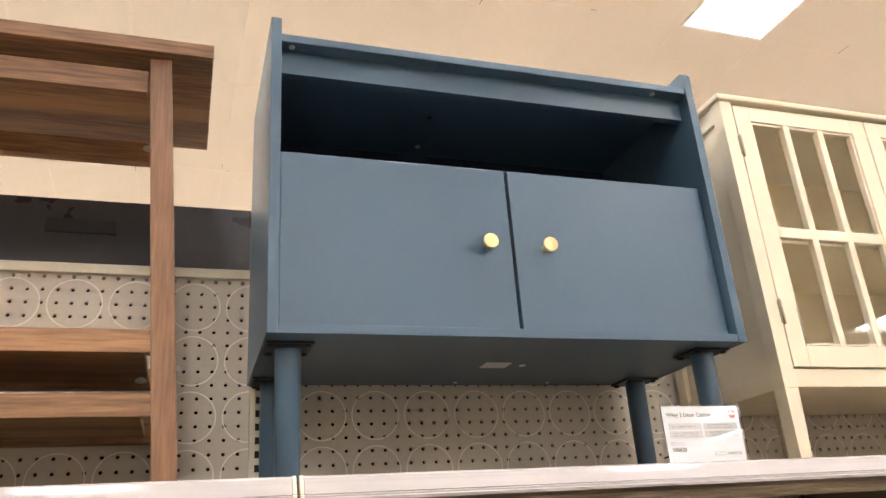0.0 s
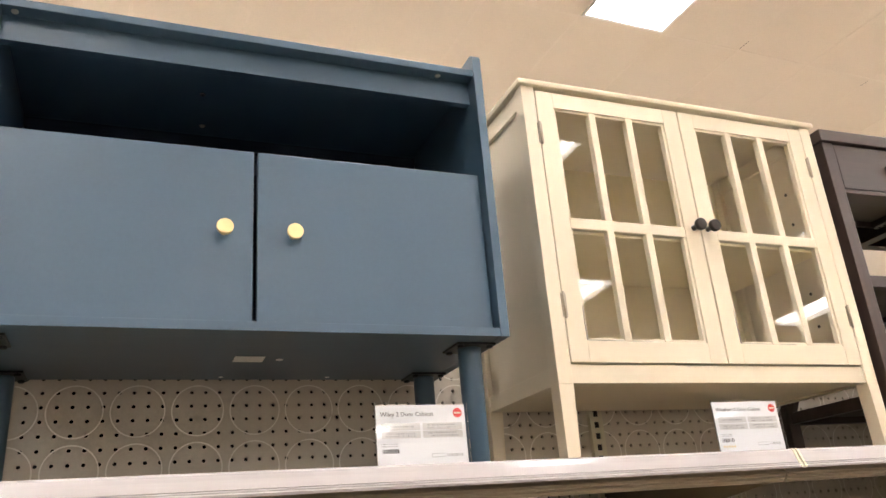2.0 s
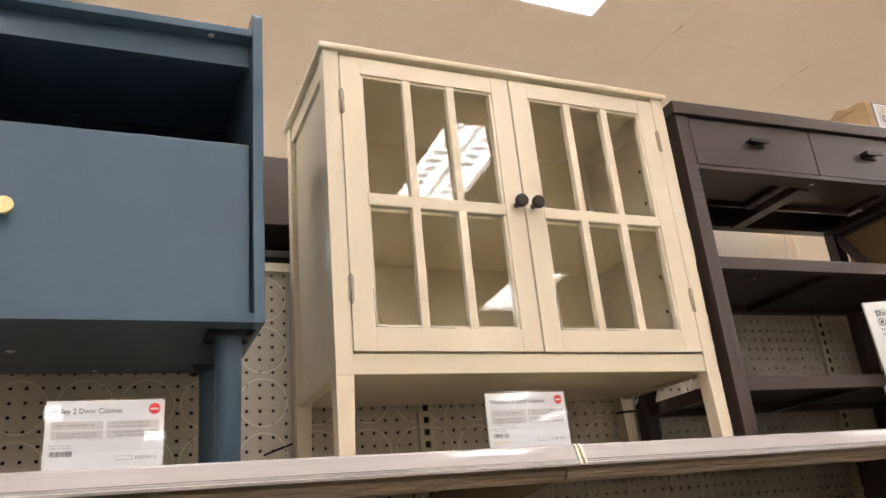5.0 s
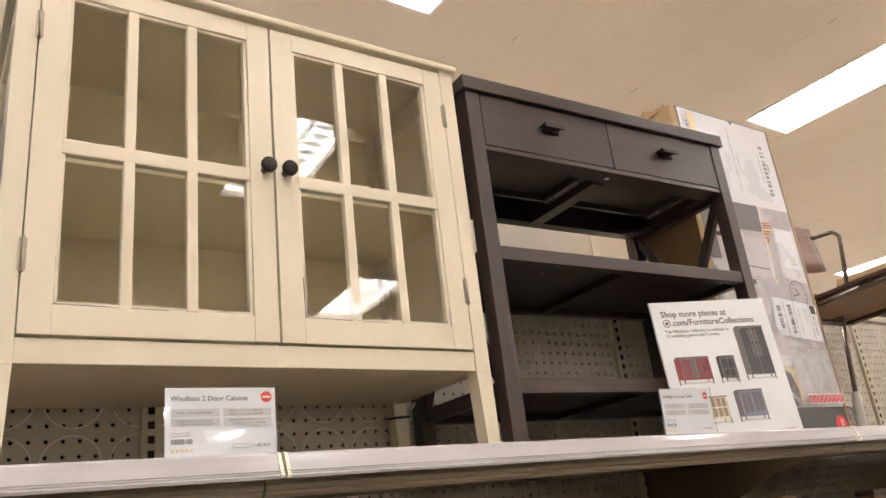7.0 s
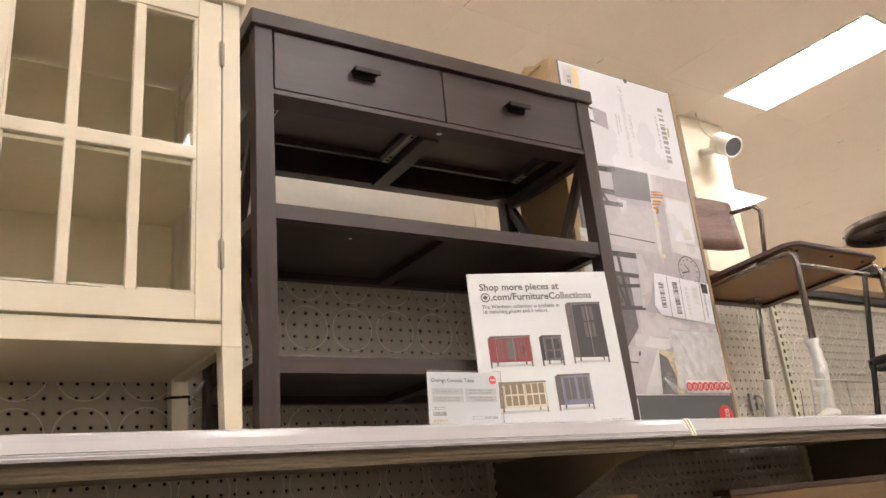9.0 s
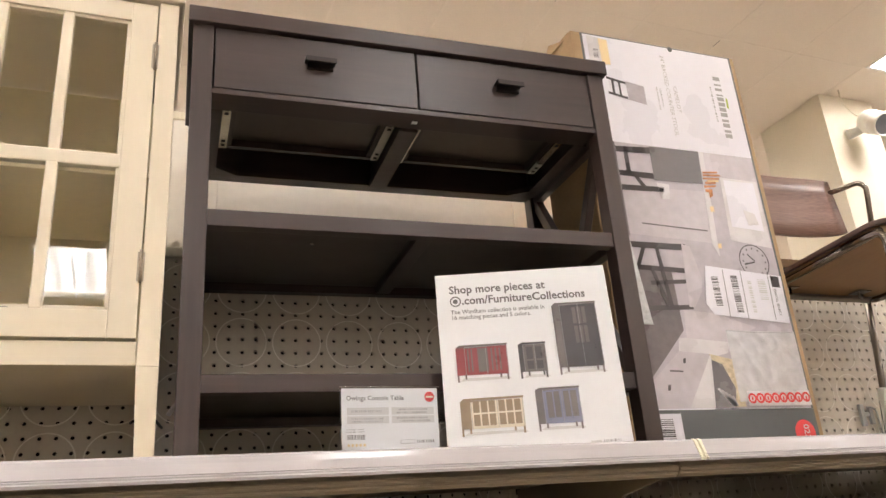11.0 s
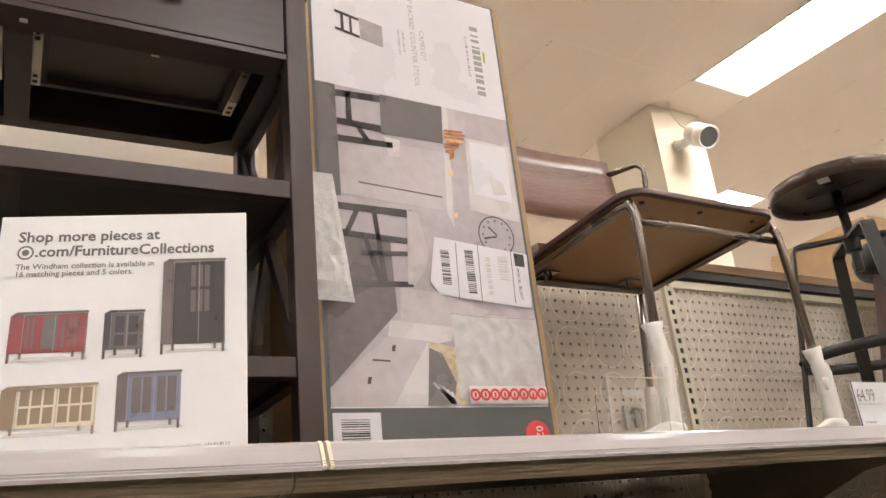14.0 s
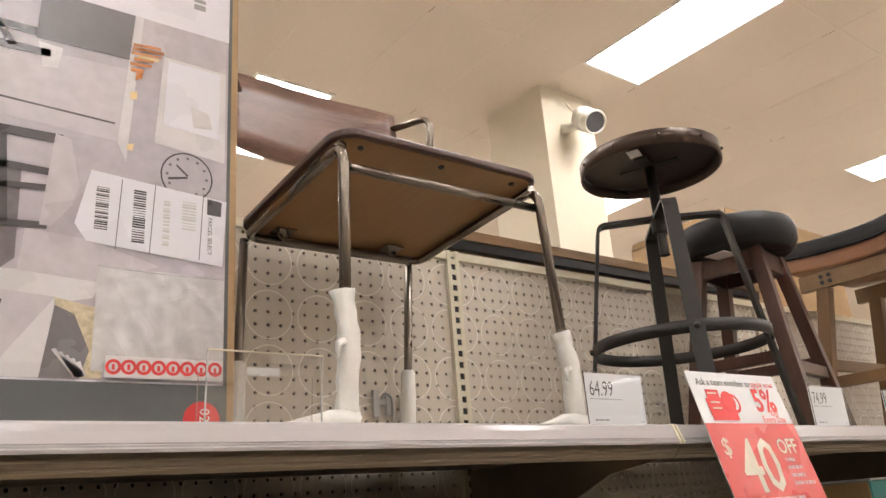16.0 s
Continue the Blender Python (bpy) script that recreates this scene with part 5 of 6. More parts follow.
# ---- plywood chair ----
def build_chair():
    cx = 3.25
    chair = thing("plywood_chair", pose(cx, 1.075, DECK), "walnut plywood chair on dull steel tubes, feet wrapped in foam", "chair")
    w, d = 0.418, 0.400
    z = lambda v: v - DECK
    zf, zb = z(2.046), z(2.020)
    slope = math.degrees(math.atan2(zb - zf, d))
    tilt = pose(0, 0, zf, slope)

    def board(lo, hi, inset, bevel):
        bm = bmesh.new()
        r, pts = 0.045, []
        for ox, oy, a0 in ((w - r, d - r, 0), (r, d - r, 90), (r, r, 180), (w - r, r, 270)):
            for k in range(7):
                a = math.radians(a0 + 15 * k)
                pts.append((ox + (r - inset) * math.cos(a), oy + (r - inset) * math.sin(a)))
        prism(bm, pts, lo, hi, "xy", bevel)
        bm.transform(tilt)
        return bm

    seat = part("seat", board(0.001, 0.013, 0.0, 0.003), WALNUT_EDGE, chair, "dark walnut plywood seat with rounded corners")
    part("seat_underside", board(-0.0012, 0.0012, 0.010, 0.0), PLY_UNDER, seat, "plain light brown plywood underside")
    # frame under the seat
    r = 0.0085
    bm = bmesh.new()
    loop = [(0.016, 0.020, zf - 0.012), (0.016, d - 0.012, zb - 0.010), (w - 0.016, d - 0.012, zb - 0.010), (w - 0.016, 0.020, zf - 0.012)]
    tube(bm, round_path(loop, 0.03), r)
    part("seat_frame", bm, CHROME, chair)
    part("cross_tube", tube(bmesh.new(), [(0.022, 0.022, z(2.000)), (w - 0.010, 0.022, z(2.000))], 0.0075), CHROME, chair)
    for x, foot in ((0.014, 0.012), (w - 0.012, w + 0.030)):
        part("front_leg", tube(bmesh.new(), round_path([(x, 0.12, zf - 0.016), (x, 0.012, zf - 0.012), (foot, 0.026, 0.004)], 0.035), r), CHROME, chair)
    for x in (0.016, w - 0.036):
        part("rear_leg", tube(bmesh.new(), [(x, d - 0.004, zb - 0.012), (x, d + 0.040, 0.003)], r), CHROME, chair)
        part("rear_foot_wrap", tube(bmesh.new(), [(x, d + 0.040 - 0.107 * h, 0.001 + h) for h in (0.0, 0.03, 0.12, 0.176, 0.182)], [0.016, 0.0165, 0.016, 0.014, 0.011], 14), FOAM, chair, "white foam sleeve")
    # curved back on its two tubes
    bm = bmesh.new()
    n, th = 16, 0.011
    front, rear = [], []
    for i in range(n + 1):
        s = i / n
        x = -0.014 + (w - 0.024) * s
        bow = 0.022 * (1 - (2 * s - 1) ** 2)
        taper = 0.010 * (2 * s - 1) ** 4
        col = []
        for j in range(5):
            t = j / 4
            zz = z(2.196) + taper + (0.186 - 2 * taper) * t
            col.append((x, d - 0.005 + bow + 0.020 * t, zz))
        front.append([bm.verts.new(p) for p in col])
        rear.append([bm.verts.new((p[0], p[1] + th, p[2])) for p in col])
    for i in range(n):
        for j in range(4):
            bm.faces.new((front[i][j], front[i + 1][j], front[i + 1][j + 1], front[i][j + 1])).smooth = True
            bm.faces.new((rear[i][j + 1], rear[i + 1][j + 1], rear[i + 1][j], rear[i][j])).smooth = True
        bm.faces.new((front[i][0], rear[i][0], rear[i + 1][0], front[i + 1][0]))
        bm.faces.new((front[i][4], front[i + 1][4], rear[i + 1][4], rear[i][4]))
    for i in (0, n):
        for j in range(4):
            bm.faces.new((front[i][j], front[i][j + 1], rear[i][j + 1], rear[i][j]))
    bmesh.ops.recalc_face_normals(bm, faces=bm.faces)
    part("backrest", bm, WALNUT, chair, "curved walnut plywood backrest with visible grain")
    for x, s in ((-0.036, -1), (w + 0.004, 1)):
        edge = 0.010 if s < 0 else w - 0.045
        pts = [(x, d - 0.02, zb - 0.004), (x + s * 0.006, d - 0.060, z(2.325)), (x, d - 0.045, z(2.345)), (edge, d + 0.018, z(2.335))]
        part("back_tube", tube(bmesh.new(), round_path(pts, 0.028), 0.0075), CHROME, chair)
    for x, y in ((0.075, d - 0.055), (w - 0.105, d - 0.055)):
        bm = bmesh.new()
        bar(bm, x - 0.020, x + 0.020, y - 0.010, y + 0.030, zb - 0.004, zb - 0.001, 0.001)
        tube(bm, round_path([(x - 0.015, y, zb - 0.003), (x - 0.010, y + 0.005, zb - 0.016), (x + 0.010, y + 0.012, zb - 0.016), (x + 0.015, y + 0.018, zb - 0.003)], 0.008), 0.003, 8)
        part("clip", bm, CHROME, chair, "bent steel seat clip")
    for x in (0.055, w / 2, w - 0.055):
        part("screw", lathe(bmesh.new(), [(0.0045, zf - 0.0065), (0.0055, zf - 0.004), (0.0055, zf - 0.0015)], 10, (x, 0.030, 0)), BLACK_STEEL, chair)
    # foam round the front feet, with loose tails
    for x, top, lean in ((0.012, z(1.805), 0.004), (w + 0.018, z(1.775), 0.016)):
        rng = random.Random(int(top * 1000))
        pts, rad = [], []
        for k in range(13):
            t = k / 12
            pts.append((x + 0.003 * math.sin(5 * t) + lean * (t - 0.2), 0.022 + 0.002 * math.cos(7 * t), top - (top - 0.012) * t))
            rad.append(0.0150 + 0.002 * t + rng.uniform(-0.0012, 0.0014) + (0.003 if t < 0.08 else 0))
        pts += [(x - 0.004 + lean, 0.018, 0.021), (x - 0.032, 0.010, 0.020), (x - 0.070, -0.004, 0.014), (x - 0.112, -0.012, 0.008), (x - 0.135, -0.014, 0.005)]
        rad += [0.0175, 0.0155, 0.0115, 0.007, 0.003]
        bm = tube(bmesh.new(), pts, rad, 16)
        for v in bm.verts:
            v.co += Vector((noise.noise(v.co * 60), noise.noise(v.co * 60 + Vector((9, 0, 0))), 0)) * 0.0045
            v.co.z = max(v.co.z, 0.0005)
        foam = part("foot_wrap", bm, FOAM, chair, "wrinkled white foam wrap with loose tail")
        bm = bmesh.new()
        tube(bm, [(x - 0.012, 0.006, top * 0.62), (x - 0.024, 0.000, top * 0.60), (x - 0.026, -0.002, top * 0.50)], [0.006, 0.005, 0.0025], 8)
        part("tape_tail", bm, FOAM, foam)
    return chair


build_chair()


# ---- swivel stool of flat steel bars ----
def build_swivel_stool():
    st = thing("swivel_stool", pose(4.256, 1.278, DECK), "dark steel screw-top bar stool with round wooden seat", "bar stool")
    z = lambda v: v - DECK
    seat = part("seat", lathe(bmesh.new(), [(0.158, z(2.295)), (0.166, z(2.296)), (0.168, z(2.306)), (0.163, z(2.312)), (0.02, z(2.313))], 56), SEAT_WOOD, st, "dark stained round wooden seat")
    bm = bmesh.new()
    n, prof = 56, [(0.1688, z(2.270)), (0.1735, z(2.270)), (0.1740, z(2.306)), (0.1692, z(2.308))]
    rings = [[bm.verts.new((r * math.cos(2 * math.pi * k / n), r * math.sin(2 * math.pi * k / n), h)) for k in range(n)] for r, h in prof]
    for a, b in zip(rings, rings[1:] + rings[:1]):
        for k in range(n):
            bm.faces.new((a[k], a[(k + 1) % n], b[(k + 1) % n], b[k])).smooth = True
    bmesh.ops.recalc_face_normals(bm, faces=bm.faces)
    rim = part("rim", bm, RIM_METAL, seat, "aged metal band with rivets")
    for k in range(10):
        a = 2 * math.pi * (k + 0.3) / 10
        bm = bmesh.new()
        bmesh.ops.create_icosphere(bm, subdivisions=2, radius=0.0048)
        part("rivet", bm, RIM_METAL, rim).matrix_basis = pose(0.1745 * math.cos(a), 0.1745 * math.sin(a), z(2.290))
    part("label", slab(-0.105, -0.062, 0.00, 0.030, z(2.2940), z(2.2948), 0), CARD_WHITE, seat, "small pale paper label").matrix_basis = pose(0, 0, 0, 0, 0, 25)
    bm = bmesh.new()
    for a in (20, 110):
        beam(bm, (-0.075 * math.cos(radians(a)), -0.075 * math.sin(radians(a)), z(2.284)), (0.075 * math.cos(radians(a)), 0.075 * math.sin(radians(a)), z(2.284)), 0.030, 0.004)
    part("seat_cross", bm, GUN_METAL, seat)
    bm = bmesh.new()
    lathe(bm, [(0.0125, z(2.050))] + [(0.0125 if k % 2 else 0.0105, z(2.055) + 0.004 * k) for k in range(20)] + [(0.0125, z(2.140)), (0.0125, z(2.282))], 20)
    part("screw_shaft", bm, GUN_METAL, st)
    part("collar", lathe(bmesh.new(), [(0.019, z(2.105)), (0.021, z(2.112)), (0.021, z(2.150)), (0.017, z(2.156))], 22), GUN_METAL, st)
    arm, foot, top = 0.150, 0.235, z(2.145)
    for a in (227, 317, 47, 137):
        c, s = math.cos(radians(a)), math.sin(radians(a))
        side = Vector((-s, c, 0))
        bm = bmesh.new()
        path = round_path([(0.015 * c, 0.015 * s, top), (arm * c, arm * s, top - 0.004), (foot * c, foot * s, 0.0)], 0.018, 5)
        prev = None
        for k, p in enumerate(path):
            d = (path[min(k + 1, len(path) - 1)] - path[max(k - 1, 0)]).normalized()
            up = side.cross(d).normalized()
            ring = [bm.verts.new(p + side * 0.0165 * u + up * 0.004 * v) for u, v in ((-1, -1), (1, -1), (1, 1), (-1, 1))]
            if prev:
                for i in range(4):
                    bm.faces.new((prev[i], prev[(i + 1) % 4], ring[(i + 1) % 4], ring[i]))
            else:
                bm.faces.new(ring[::-1])
            prev = ring
        bm.faces.new(prev)
        bmesh.ops.recalc_face_normals(bm, faces=bm.faces)
        leg = part("leg", bm, GUN_METAL, st)
        f = (z(2.141) - z(1.830)) / z(2.141)
        rr = arm + (foot - arm) * f + 0.005
        bm = bmesh.new()
        bmesh.ops.create_icosphere(bm, subdivisions=2, radius=0.0075)
        part("bolt", bm, GUN_METAL, leg).matrix_basis = pose(rr * c, rr * s, z(1.830))
    bm = bmesh.new()
    r = 0.199
    rings = [[bm.verts.new((q * math.cos(2 * math.pi * k / 64), q * math.sin(2 * math.pi * k / 64), h)) for k in range(64)] for q, h in ((r, z(1.816)), (r + 0.004, z(1.816)), (r + 0.004, z(1.844)), (r, z(1.844)))]
    for a, b in zip(rings, rings[1:] + rings[:1]):
        for k in range(64):
            bm.faces.new((a[k], a[(k + 1) % 64], b[(k + 1) % 64], b[k])).smooth = True
    bmesh.ops.recalc_face_normals(bm, faces=bm.faces)
    part("foot_ring", bm, GUN_METAL, st, "flat steel foot ring")
    return st


build_swivel_stool()


# ---- padded round stool ----
def build_padded_stool():
    st = thing("padded_stool", pose(4.660, 1.337, DECK), "red-brown wooden bar stool with round black leather seat", "bar stool")
    z = lambda v: (v - 1.5) * 0.93 + 1.483 - DECK
    part("seat", lathe(bmesh.new(), [(0.140, z(2.176)), (0.155, z(2.184)), (0.164, z(2.205)), (0.1665, z(2.235)), (0.159, z(2.264)), (0.136, z(2.277)), (0.05, z(2.283)), (0.003, z(2.284))], 48), LEATHER, st, "thick round black leather cushion")
    part("seat_plate", lathe(bmesh.new(), [(0.065, z(2.168)), (0.065, z(2.177))], 24), BLACK_STEEL, st)
    part("hang_tag", slab(-0.155, -0.080, -0.06, 0.0, z(2.160), z(2.1615), 0), CARD_WHITE, st, "white paper tag")
    tops = [(0.085, 0.085), (-0.085, 0.085), (-0.085, -0.085), (0.085, -0.085)]
    turn = 12
    legs = []
    for x, y in tops:
        a = math.atan2(y, x) + radians(turn)
        t, b = 0.112, 0.212
        legs.append((Vector((t * math.cos(a), t * math.sin(a), z(2.170))), Vector((b * math.cos(a), b * math.sin(a), 0))))
        part("leg", beam(bmesh.new(), legs[-1][0], legs[-1][1], 0.034, 0.034, (math.cos(a + 0.785), math.sin(a + 0.785), 0), 0.002), RED_WOOD, st)
    for k in range(4):
        for zz, hh, ww in ((2.140, 0.052, 0.018), (1.835 if k % 2 else 1.80, 0.030, 0.022)):
            f = (2.170 - zz) / 0.57
            p, q = legs[k][0].lerp(legs[k][1], f), legs[(k + 1) % 4][0].lerp(legs[(k + 1) % 4][1], f)
            part("rail" if hh > 0.04 else "stretcher", beam(bmesh.new(), p, q, ww, hh, (0, 0, 1), 0.002), RED_WOOD, st)
    return st


build_padded_stool()


# ---- upholstered counter stool of honey wood ----
def build_saddle_stool(x, y):
    st = thing("saddle_stool", pose(x, y, DECK), "honey wood counter stool with black and tan leather saddle seat", "bar stool", "saddle stools")
    z = lambda v: v - DECK
    w, d = 0.44, 0.50

    def pad(lo, hi, grow, bow):
        bm = bmesh.new()
        n = 14
        low, high = [], []
        for j in range(n + 1):
            t = j / n
            yy = -grow + (d + 2 * grow) * t
            lift = bow * (2 * t - 1) ** 2
            lifted = lift if t < 0.5 else lift * 0.3
            low.append([bm.verts.new((xx, yy, lo + lifted)) for xx in (-grow, w + grow)])
            high.append([bm.verts.new((xx, yy, hi + lifted)) for xx in (-grow, w + grow)])
        for j in range(n):
            bm.faces.new((low[j][0], low[j + 1][0], low[j + 1][1], low[j][1]))
            bm.faces.new((high[j][0], high[j][1], high[j + 1][1], high[j + 1][0]))
            bm.faces.new((low[j][0], high[j][0], high[j + 1][0], low[j + 1][0]))
            bm.faces.new((low[j][1], low[j + 1][1], high[j + 1][1], high[j][1]))
        for j in (0, n):
            bm.faces.new((low[j][0], low[j][1], high[j][1], high[j][0]))
        bmesh.ops.recalc_face_normals(bm, faces=bm.faces)
        bmesh.ops.bevel(bm, geom=[e for e in bm.edges if e.calc_face_angle(0) > 0.7], offset=0.012, segments=3, affect="EDGES", profile=0.6)
        return bm

    seat = part("seat", pad(z(2.212), z(2.262), 0.004, 0.055), LEATHER, st, "black leather saddle seat")
    part("piping", tube(bmesh.new(), [(-0.005, d * t, z(2.212) + 0.055 * (2 * t - 1) ** 2 * (1 if t < 0.5 else 0.3)) for t in [k / 14 for k in range(15)]], 0.003, 8), LEATHER, seat)
    part("seat_shell", pad(z(2.160), z(2.2115), -0.004, 0.052), TAN_LEATHER, st, "tan leather seat base")
    for xx in (0.02, w - 0.045):
        part("seat_rail", slab(xx, xx + 0.025, 0.03, d - 0.03, z(2.105), z(2.158), 0.002), OAK_X, st)
    part("seat_rail", slab(0.03, w - 0.03, 0.02, 0.045, z(2.105), z(2.157), 0.002), OAK_X, st)
    for yy in (0.365, 0.392):
        for zz in (2.122, 2.142):
            part("bolt", lathe(bmesh.new(), [(0.007, -0.003), (0.007, 0.001)], 12, (0.019, yy, z(zz)), "x"), BLACK_STEEL, st)
    feet = []
    for sx in (0, 1):
        for sy in (0, 1):
            top = Vector((0.045 if sx == 0 else w - 0.045, 0.10 if sy == 0 else d - 0.10, z(2.110)))
            low = Vector((0.01 if sx == 0 else w - 0.01, 0.02 if sy == 0 else d - 0.02, 0))
            feet.append((top, low))
            part("leg", beam(bmesh.new(), top, low, 0.042, 0.034, (1, 0, 0), 0.002), OAK, st)
    for a, b, zz in ((0, 1, 1.80), (2, 3, 1.80), (0, 2, 1.73), (1, 3, 1.86)):
        f = (2.110 - zz) / 0.51
        part("stretcher", beam(bmesh.new(), feet[a][0].lerp(feet[a][1], f), feet[b][0].lerp(feet[b][1], f), 0.020, 0.036, (0, 0, 1), 0.002), OAK_X, st)
    return st


build_saddle_stool(5.195, 1.000)


# ---- things on the far side of the shelving ----
rear = thing("black_table", pose(-0.80, 1.62, DECK), "black board table with slot handle beyond the shelving", "table")
part("apron", slab(0, 0.915, 0, 0.022, 0.445, 0.652, 0.002), PANEL_BLACK, rear)
part("slot_handle", slab(0.505, 0.640, -0.003, 0.004, 0.575, 0.606, 0.0018), SLOT_DARK, rear)
for xx in (0.01, 0.865):
    part("leg", slab(xx, xx + 0.04, 0.022, 0.062, 0, 0.64, 0.002), PANEL_BLACK, rear)
rear = thing("brown_media_unit", pose(0.93, 1.66, DECK), "dark brown media unit beyond the shelving", "cabinet")
part("top_box", slab(0, 0.62, 0, 0.38, 0.620, 0.800, 0.003), PANEL_BROWN, rear)
part("shelf", slab(0, 0.62, 0.02, 0.38, 0.545, 0.562, 0.002), PANEL_BLACK, rear)
part("back_board", slab(0, 0.62, 0.36, 0.38, 0.0, 0.620, 0), PANEL_BLACK, rear)
for xx in (0, 0.60):
    part("side", slab(xx, xx + 0.02, 0, 0.36, 0, 0.620, 0.001), PANEL_BLACK, rear)
rear = thing("long_desk", pose(3.45, 1.60, DECK), "long wood-topped desk with black steel apron", "desk")
part("desktop", slab(0, 1.75, 0, 0.45, 0.545, 0.572, 0.002), OAK_X, rear)
part("apron", slab(0.01, 1.74, 0.004, 0.024, 0.520, 0.5445, 0.001), BLACK_STEEL, rear)
part("under_panel", slab(0.01, 1.74, 0.026, 0.44, 0.490, 0.520, 0.001), OAK_X, rear)
for xx in (0.02, 1.70):
    for yy in (0.03, 0.38):
        part("leg", slab(xx, xx + 0.03, yy, yy + 0.03, 0, 0.490, 0.001), BLACK_STEEL, rear)
rear = thing("pale_cabinet", pose(1.866, 1.70, DECK), "pale cream cabinet back beyond the shelving", "cabinet")
part("corner_post", slab(0, 0.105, -0.004, 0.30, 0, 0.86, 0.002), PALE_BOARD, rear)
part("back_panel", slab(0.105, 0.86, 0.0, 0.012, 0, 0.86, 0), PALE_BOARD, rear)
part("corner_post", slab(0.86, 0.90, -0.004, 0.30, 0, 0.86, 0.002), PALE_BOARD, rear)
part("top", slab(-0.004, 0.904, -0.008, 0.31, 0.86, 0.88, 0.003), CREAM, rear)


def build_open_carton():
    box = thing("open_carton", pose(5.76, 2.02, 0), "large brown cardboard carton with slightly raised flaps", "cardboard box")
    w, d, h = 0.95, 0.55, 2.68
    for x0, x1, y0, y1 in ((0, w, 0, 0.006), (0, w, d - 0.006, d), (0, 0.006, 0.006, d - 0.006), (w - 0.006, w, 0.006, d - 0.006)):
        part("wall", slab(x0, x1, y0, y1, 0, h, 0.001), CARDBOARD, box)
    part("flap", prism(bmesh.new(), [(0.003, h), (w - 0.003, h), (w - 0.02, h + 0.030), (w * 0.3, h + 0.045), (0.010, h + 0.040)], -0.002, 0.003, "xz"), CARDBOARD, box)
    part("flap", prism(bmesh.new(), [(0.006, h), (d - 0.006, h), (d - 0.02, h + 0.030), (0.012, h + 0.038)], -0.006, -0.001, "yz"), CARDBOARD, box)
    part("tape", slab(w * 0.48, w * 0.54, -0.0012, 0.0, h - 0.16, h - 0.001, 0), PRINT_TAN, box, "brown packing tape")
    return box


build_open_carton()


# ---- column and the camera on it ----
lone("column", slab(6.376, 6.900, 3.640, 4.245, 0, HIGH + 0.001, 0.004), WALL, "square cream painted column", "column", "structure")


def build_spot():
    aim = look((6.620, 3.455, 4.085), (6.52, 3.08, 3.80))
    cam_body = thing("security_camera", aim, "white cylindrical security camera on a column bracket", "security camera")
    bm = lathe(bmesh.new(), [(0.040, 0.105), (0.070, 0.095), (0.086, 0.075), (0.090, 0.020), (0.086, -0.010), (0.079, -0.018), (0.084, -0.028), (0.087, -0.120), (0.082, -0.127), (0.074, -0.120), (0.072, -0.100)], 36)
    part("housing", bm, WHITE_PLASTIC, cam_body)
    part("lens", lathe(bmesh.new(), [(0.0735, -0.107), (0.0735, -0.113)], 32), LENS_GREY, cam_body, "dark grey lens disc")
    back = aim.inverted()
    arm = [back @ Vector(p) for p in ((6.55, 3.632, 4.070), (6.57, 3.59, 4.070), (6.62, 3.55, 4.085), (6.65, 3.53, 4.11))]
    part("bracket_arm", tube(bmesh.new(), arm, [0.040, 0.034, 0.030, 0.026], 14), WHITE_PLASTIC, cam_body)
    cable = round_path([back @ Vector(p) for p in ((6.68, 3.54, 4.17), (6.60, 3.58, 4.22), (6.52, 3.58, 4.32), (6.49, 3.56, 4.40))], 0.04)
    part("cable", tube(bmesh.new(), cable, 0.005, 8), WALL, cam_body)
    return cam_body


build_spot()


# ---- ties, clips and what stands on the shelf below ----
def build_tie(name, pts, r, material, label):
    return lone(name, tube(bmesh.new(), [Vector(p) for p in pts], r, 8), material, label, "cable tie", group="cable ties")


build_tie("cable_tie", [(1.060, 1.500, 1.690), (1.035, 1.510, 1.682), (1.010, 1.528, 1.674)], 0.0022, BLACK_STEEL, "black cable tie holding a leg to the pegboard")
build_tie("cable_tie", [(1.822, 1.500, 1.727), (1.826, 1.481, 1.727), (1.862, 1.481, 1.729), (1.864, 1.500, 1.730), (1.875, 1.528, 1.722)], 0.0026, BLACK_STEEL, "black cable tie holding a leg to the pegboard")
build_tie("cable_tie", [(1.885, 1.525, 1.745), (1.905, 1.500, 1.770), (1.925, 1.490, 1.790)], 0.0045, CARD_WHITE, "pale cable tie looped behind the console")
clip = thing("pegboard_clip", pose(3.560, PEG_Y - 0.006, 1.690), "grey plastic clip fixed on the pegboard", "clip")
part("plate", slab(0, 0.014, -0.006, 0.003, 0, 0.055, 0.002), CLIP_GREY, clip)
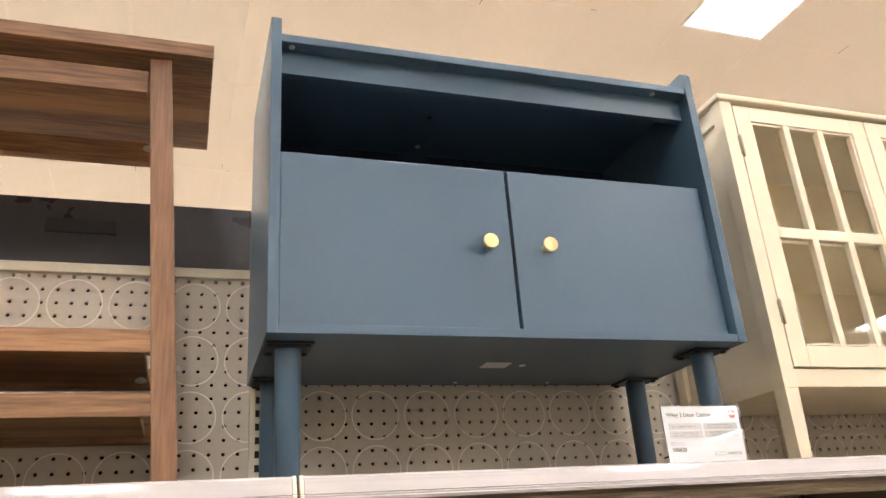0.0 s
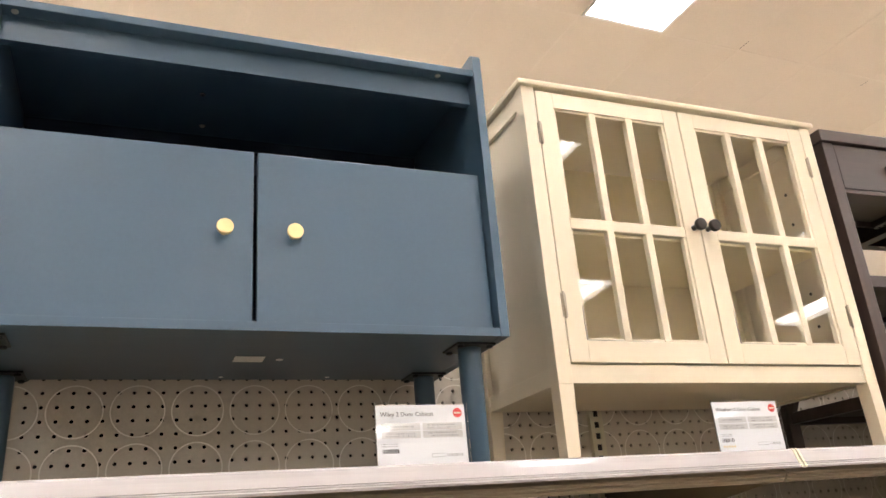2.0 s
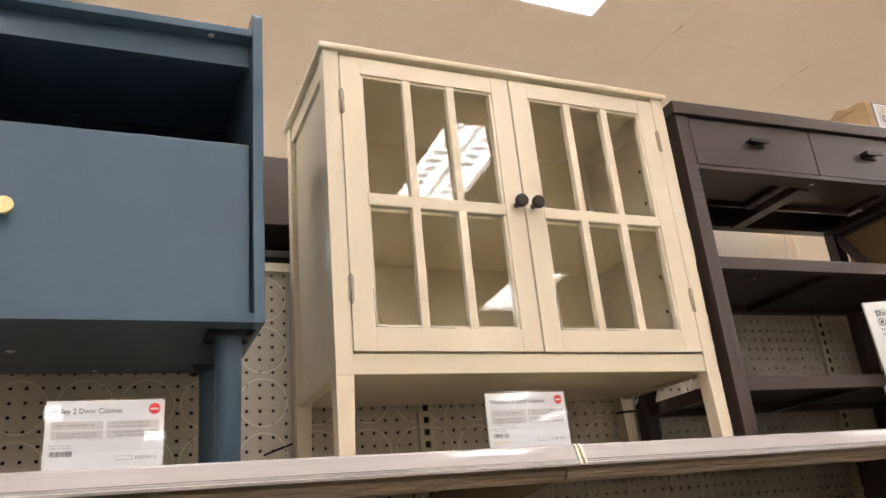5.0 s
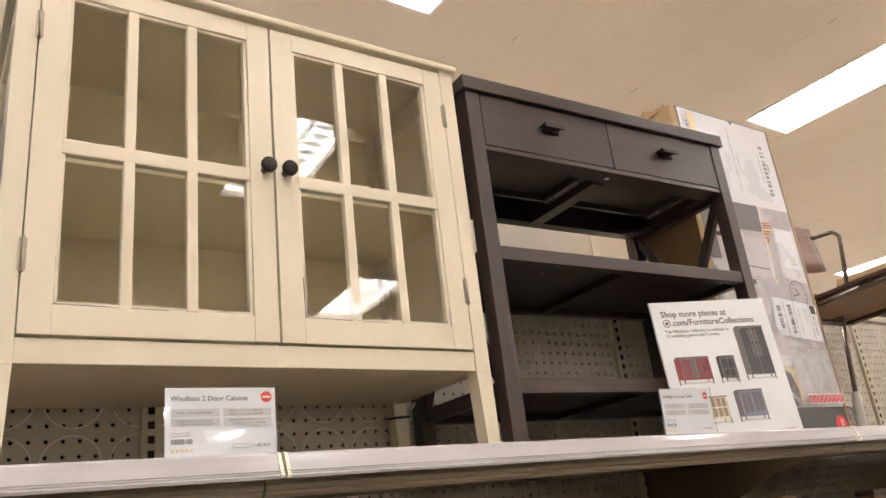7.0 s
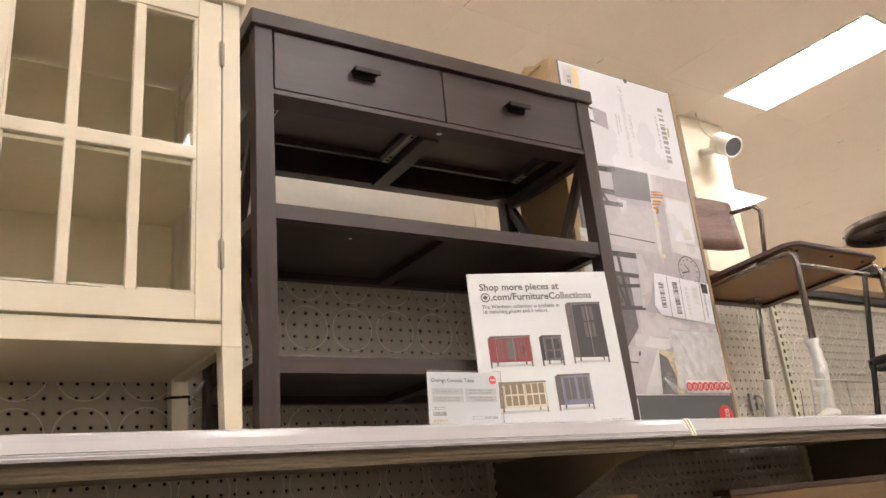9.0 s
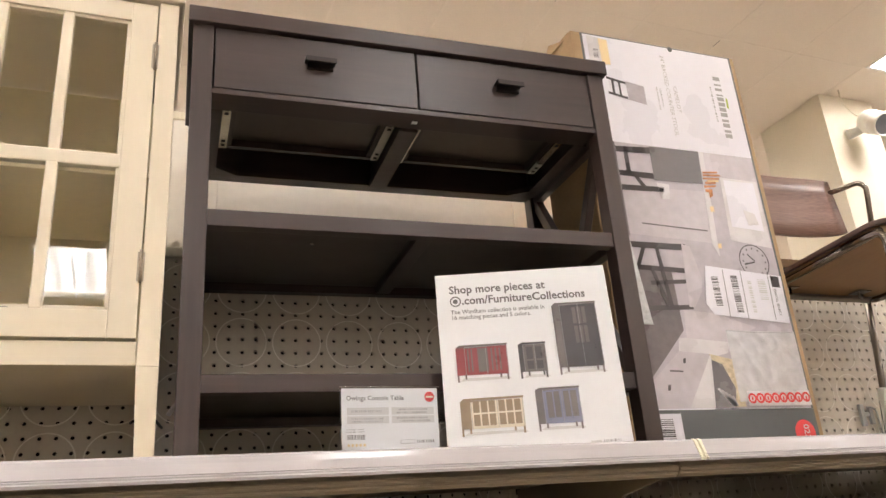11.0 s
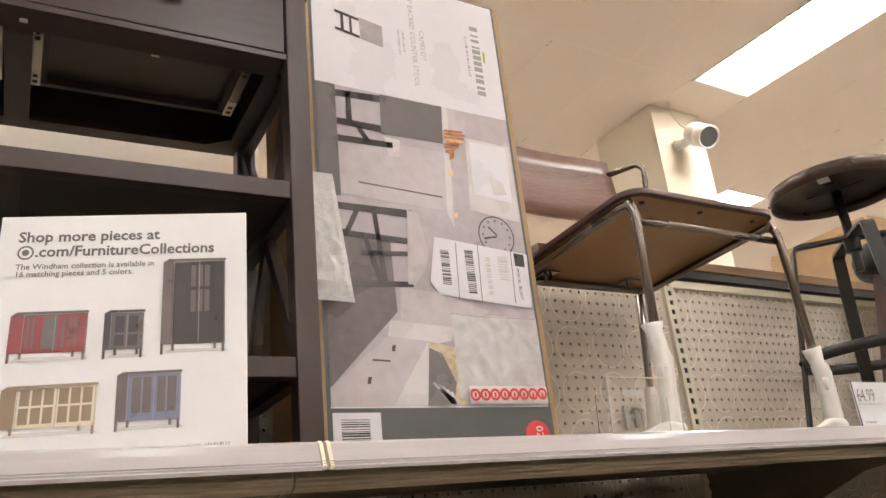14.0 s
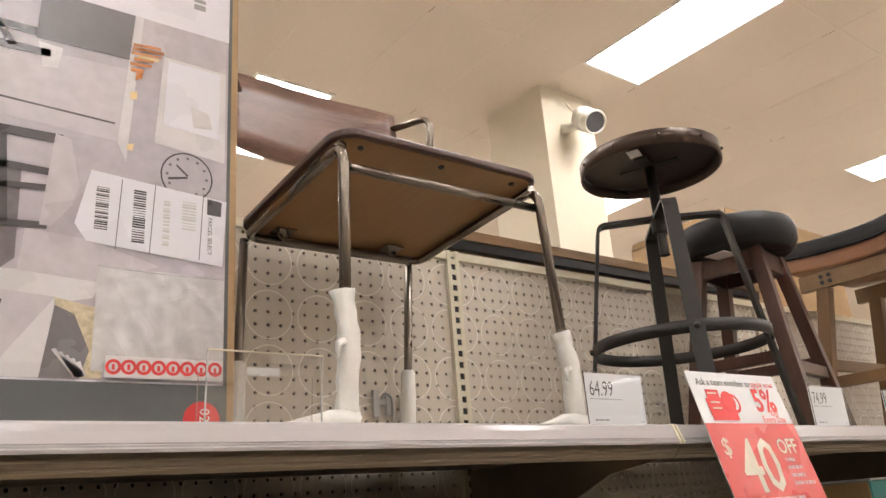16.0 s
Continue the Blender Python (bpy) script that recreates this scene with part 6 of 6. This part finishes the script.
part("plate", slab(0.030, 0.042, -0.006, 0.003, 0.004, 0.050, 0.002), CLIP_GREY, clip)
part("bridge", slab(0.014, 0.030, -0.004, 0.002, 0.024, 0.036, 0.001), CLIP_GREY, clip)
part("hook", tube(bmesh.new(), round_path([(0.020, 0, 0.035), (0.022, -0.015, 0.048), (0.034, -0.022, 0.038), (0.036, -0.024, -0.05)], 0.01), 0.0025, 8), CLIP_GREY, clip)
build_tie("cable_tie", [(-0.064, 1.456, 1.850), (-0.018, 1.456, 1.855), (-0.018, 1.500, 1.857), (-0.030, 1.527, 1.858)], 0.0022, CARD_WHITE, "white cable tie holding a table leg to the pegboard")

low = thing("wooden_headboard", pose(2.85, 1.10, 1.3), "orange-brown wooden board on the shelf below", "board")
part("panel", slab(0, 1.00, 0, 0.030, 0, 0.164, 0.003), OAK_X, low)
part("cap", slab(-0.012, 1.012, -0.008, 0.038, 0.164, 0.176, 0.003), RED_WOOD, low)
low = thing("flat_carton", pose(2.20, 1.17, 1.3), "pale brown flat carton on the shelf below", "cardboard box")
part("body", slab(0, 0.46, 0, 0.06, 0, 0.185, 0.003), CARDBOARD, low)
part("tape", slab(0.18, 0.22, -0.001, 0.061, 0.1845, 0.1865, 0), CARD_WHITE, low)
low = thing("teal_carton", pose(4.66, 1.12, 1.3), "teal printed carton on the shelf below", "cardboard box")
part("body", slab(0, 0.45, 0, 0.25, 0, 0.198, 0.004), TEAL, low)
part("end_panel", slab(-0.003, 0.0, 0.004, 0.246, 0.002, 0.196, 0.001), CARDBOARD, low)
part("lid_edge", slab(-0.004, 0.45, -0.003, 0.253, 0.1985, 0.203, 0.001), CARD_WHITE, low)

# unseen walls across the aisle, added to cut light below and bounce it above
lone("aisle_light_block", slab(-5.0, 10.0, -1.95, -1.80, 0, 1.50, 0), PANEL_DARK, "unseen dark wall across the aisle, added to cut light", "wall", "structure")
lone("aisle_light_bounce", slab(-5.0, 10.0, -1.95, -1.80, 1.50, 2.05, 0), PANEL_CREAM, "unseen cream wall across the aisle, added to bounce light", "wall", "structure")
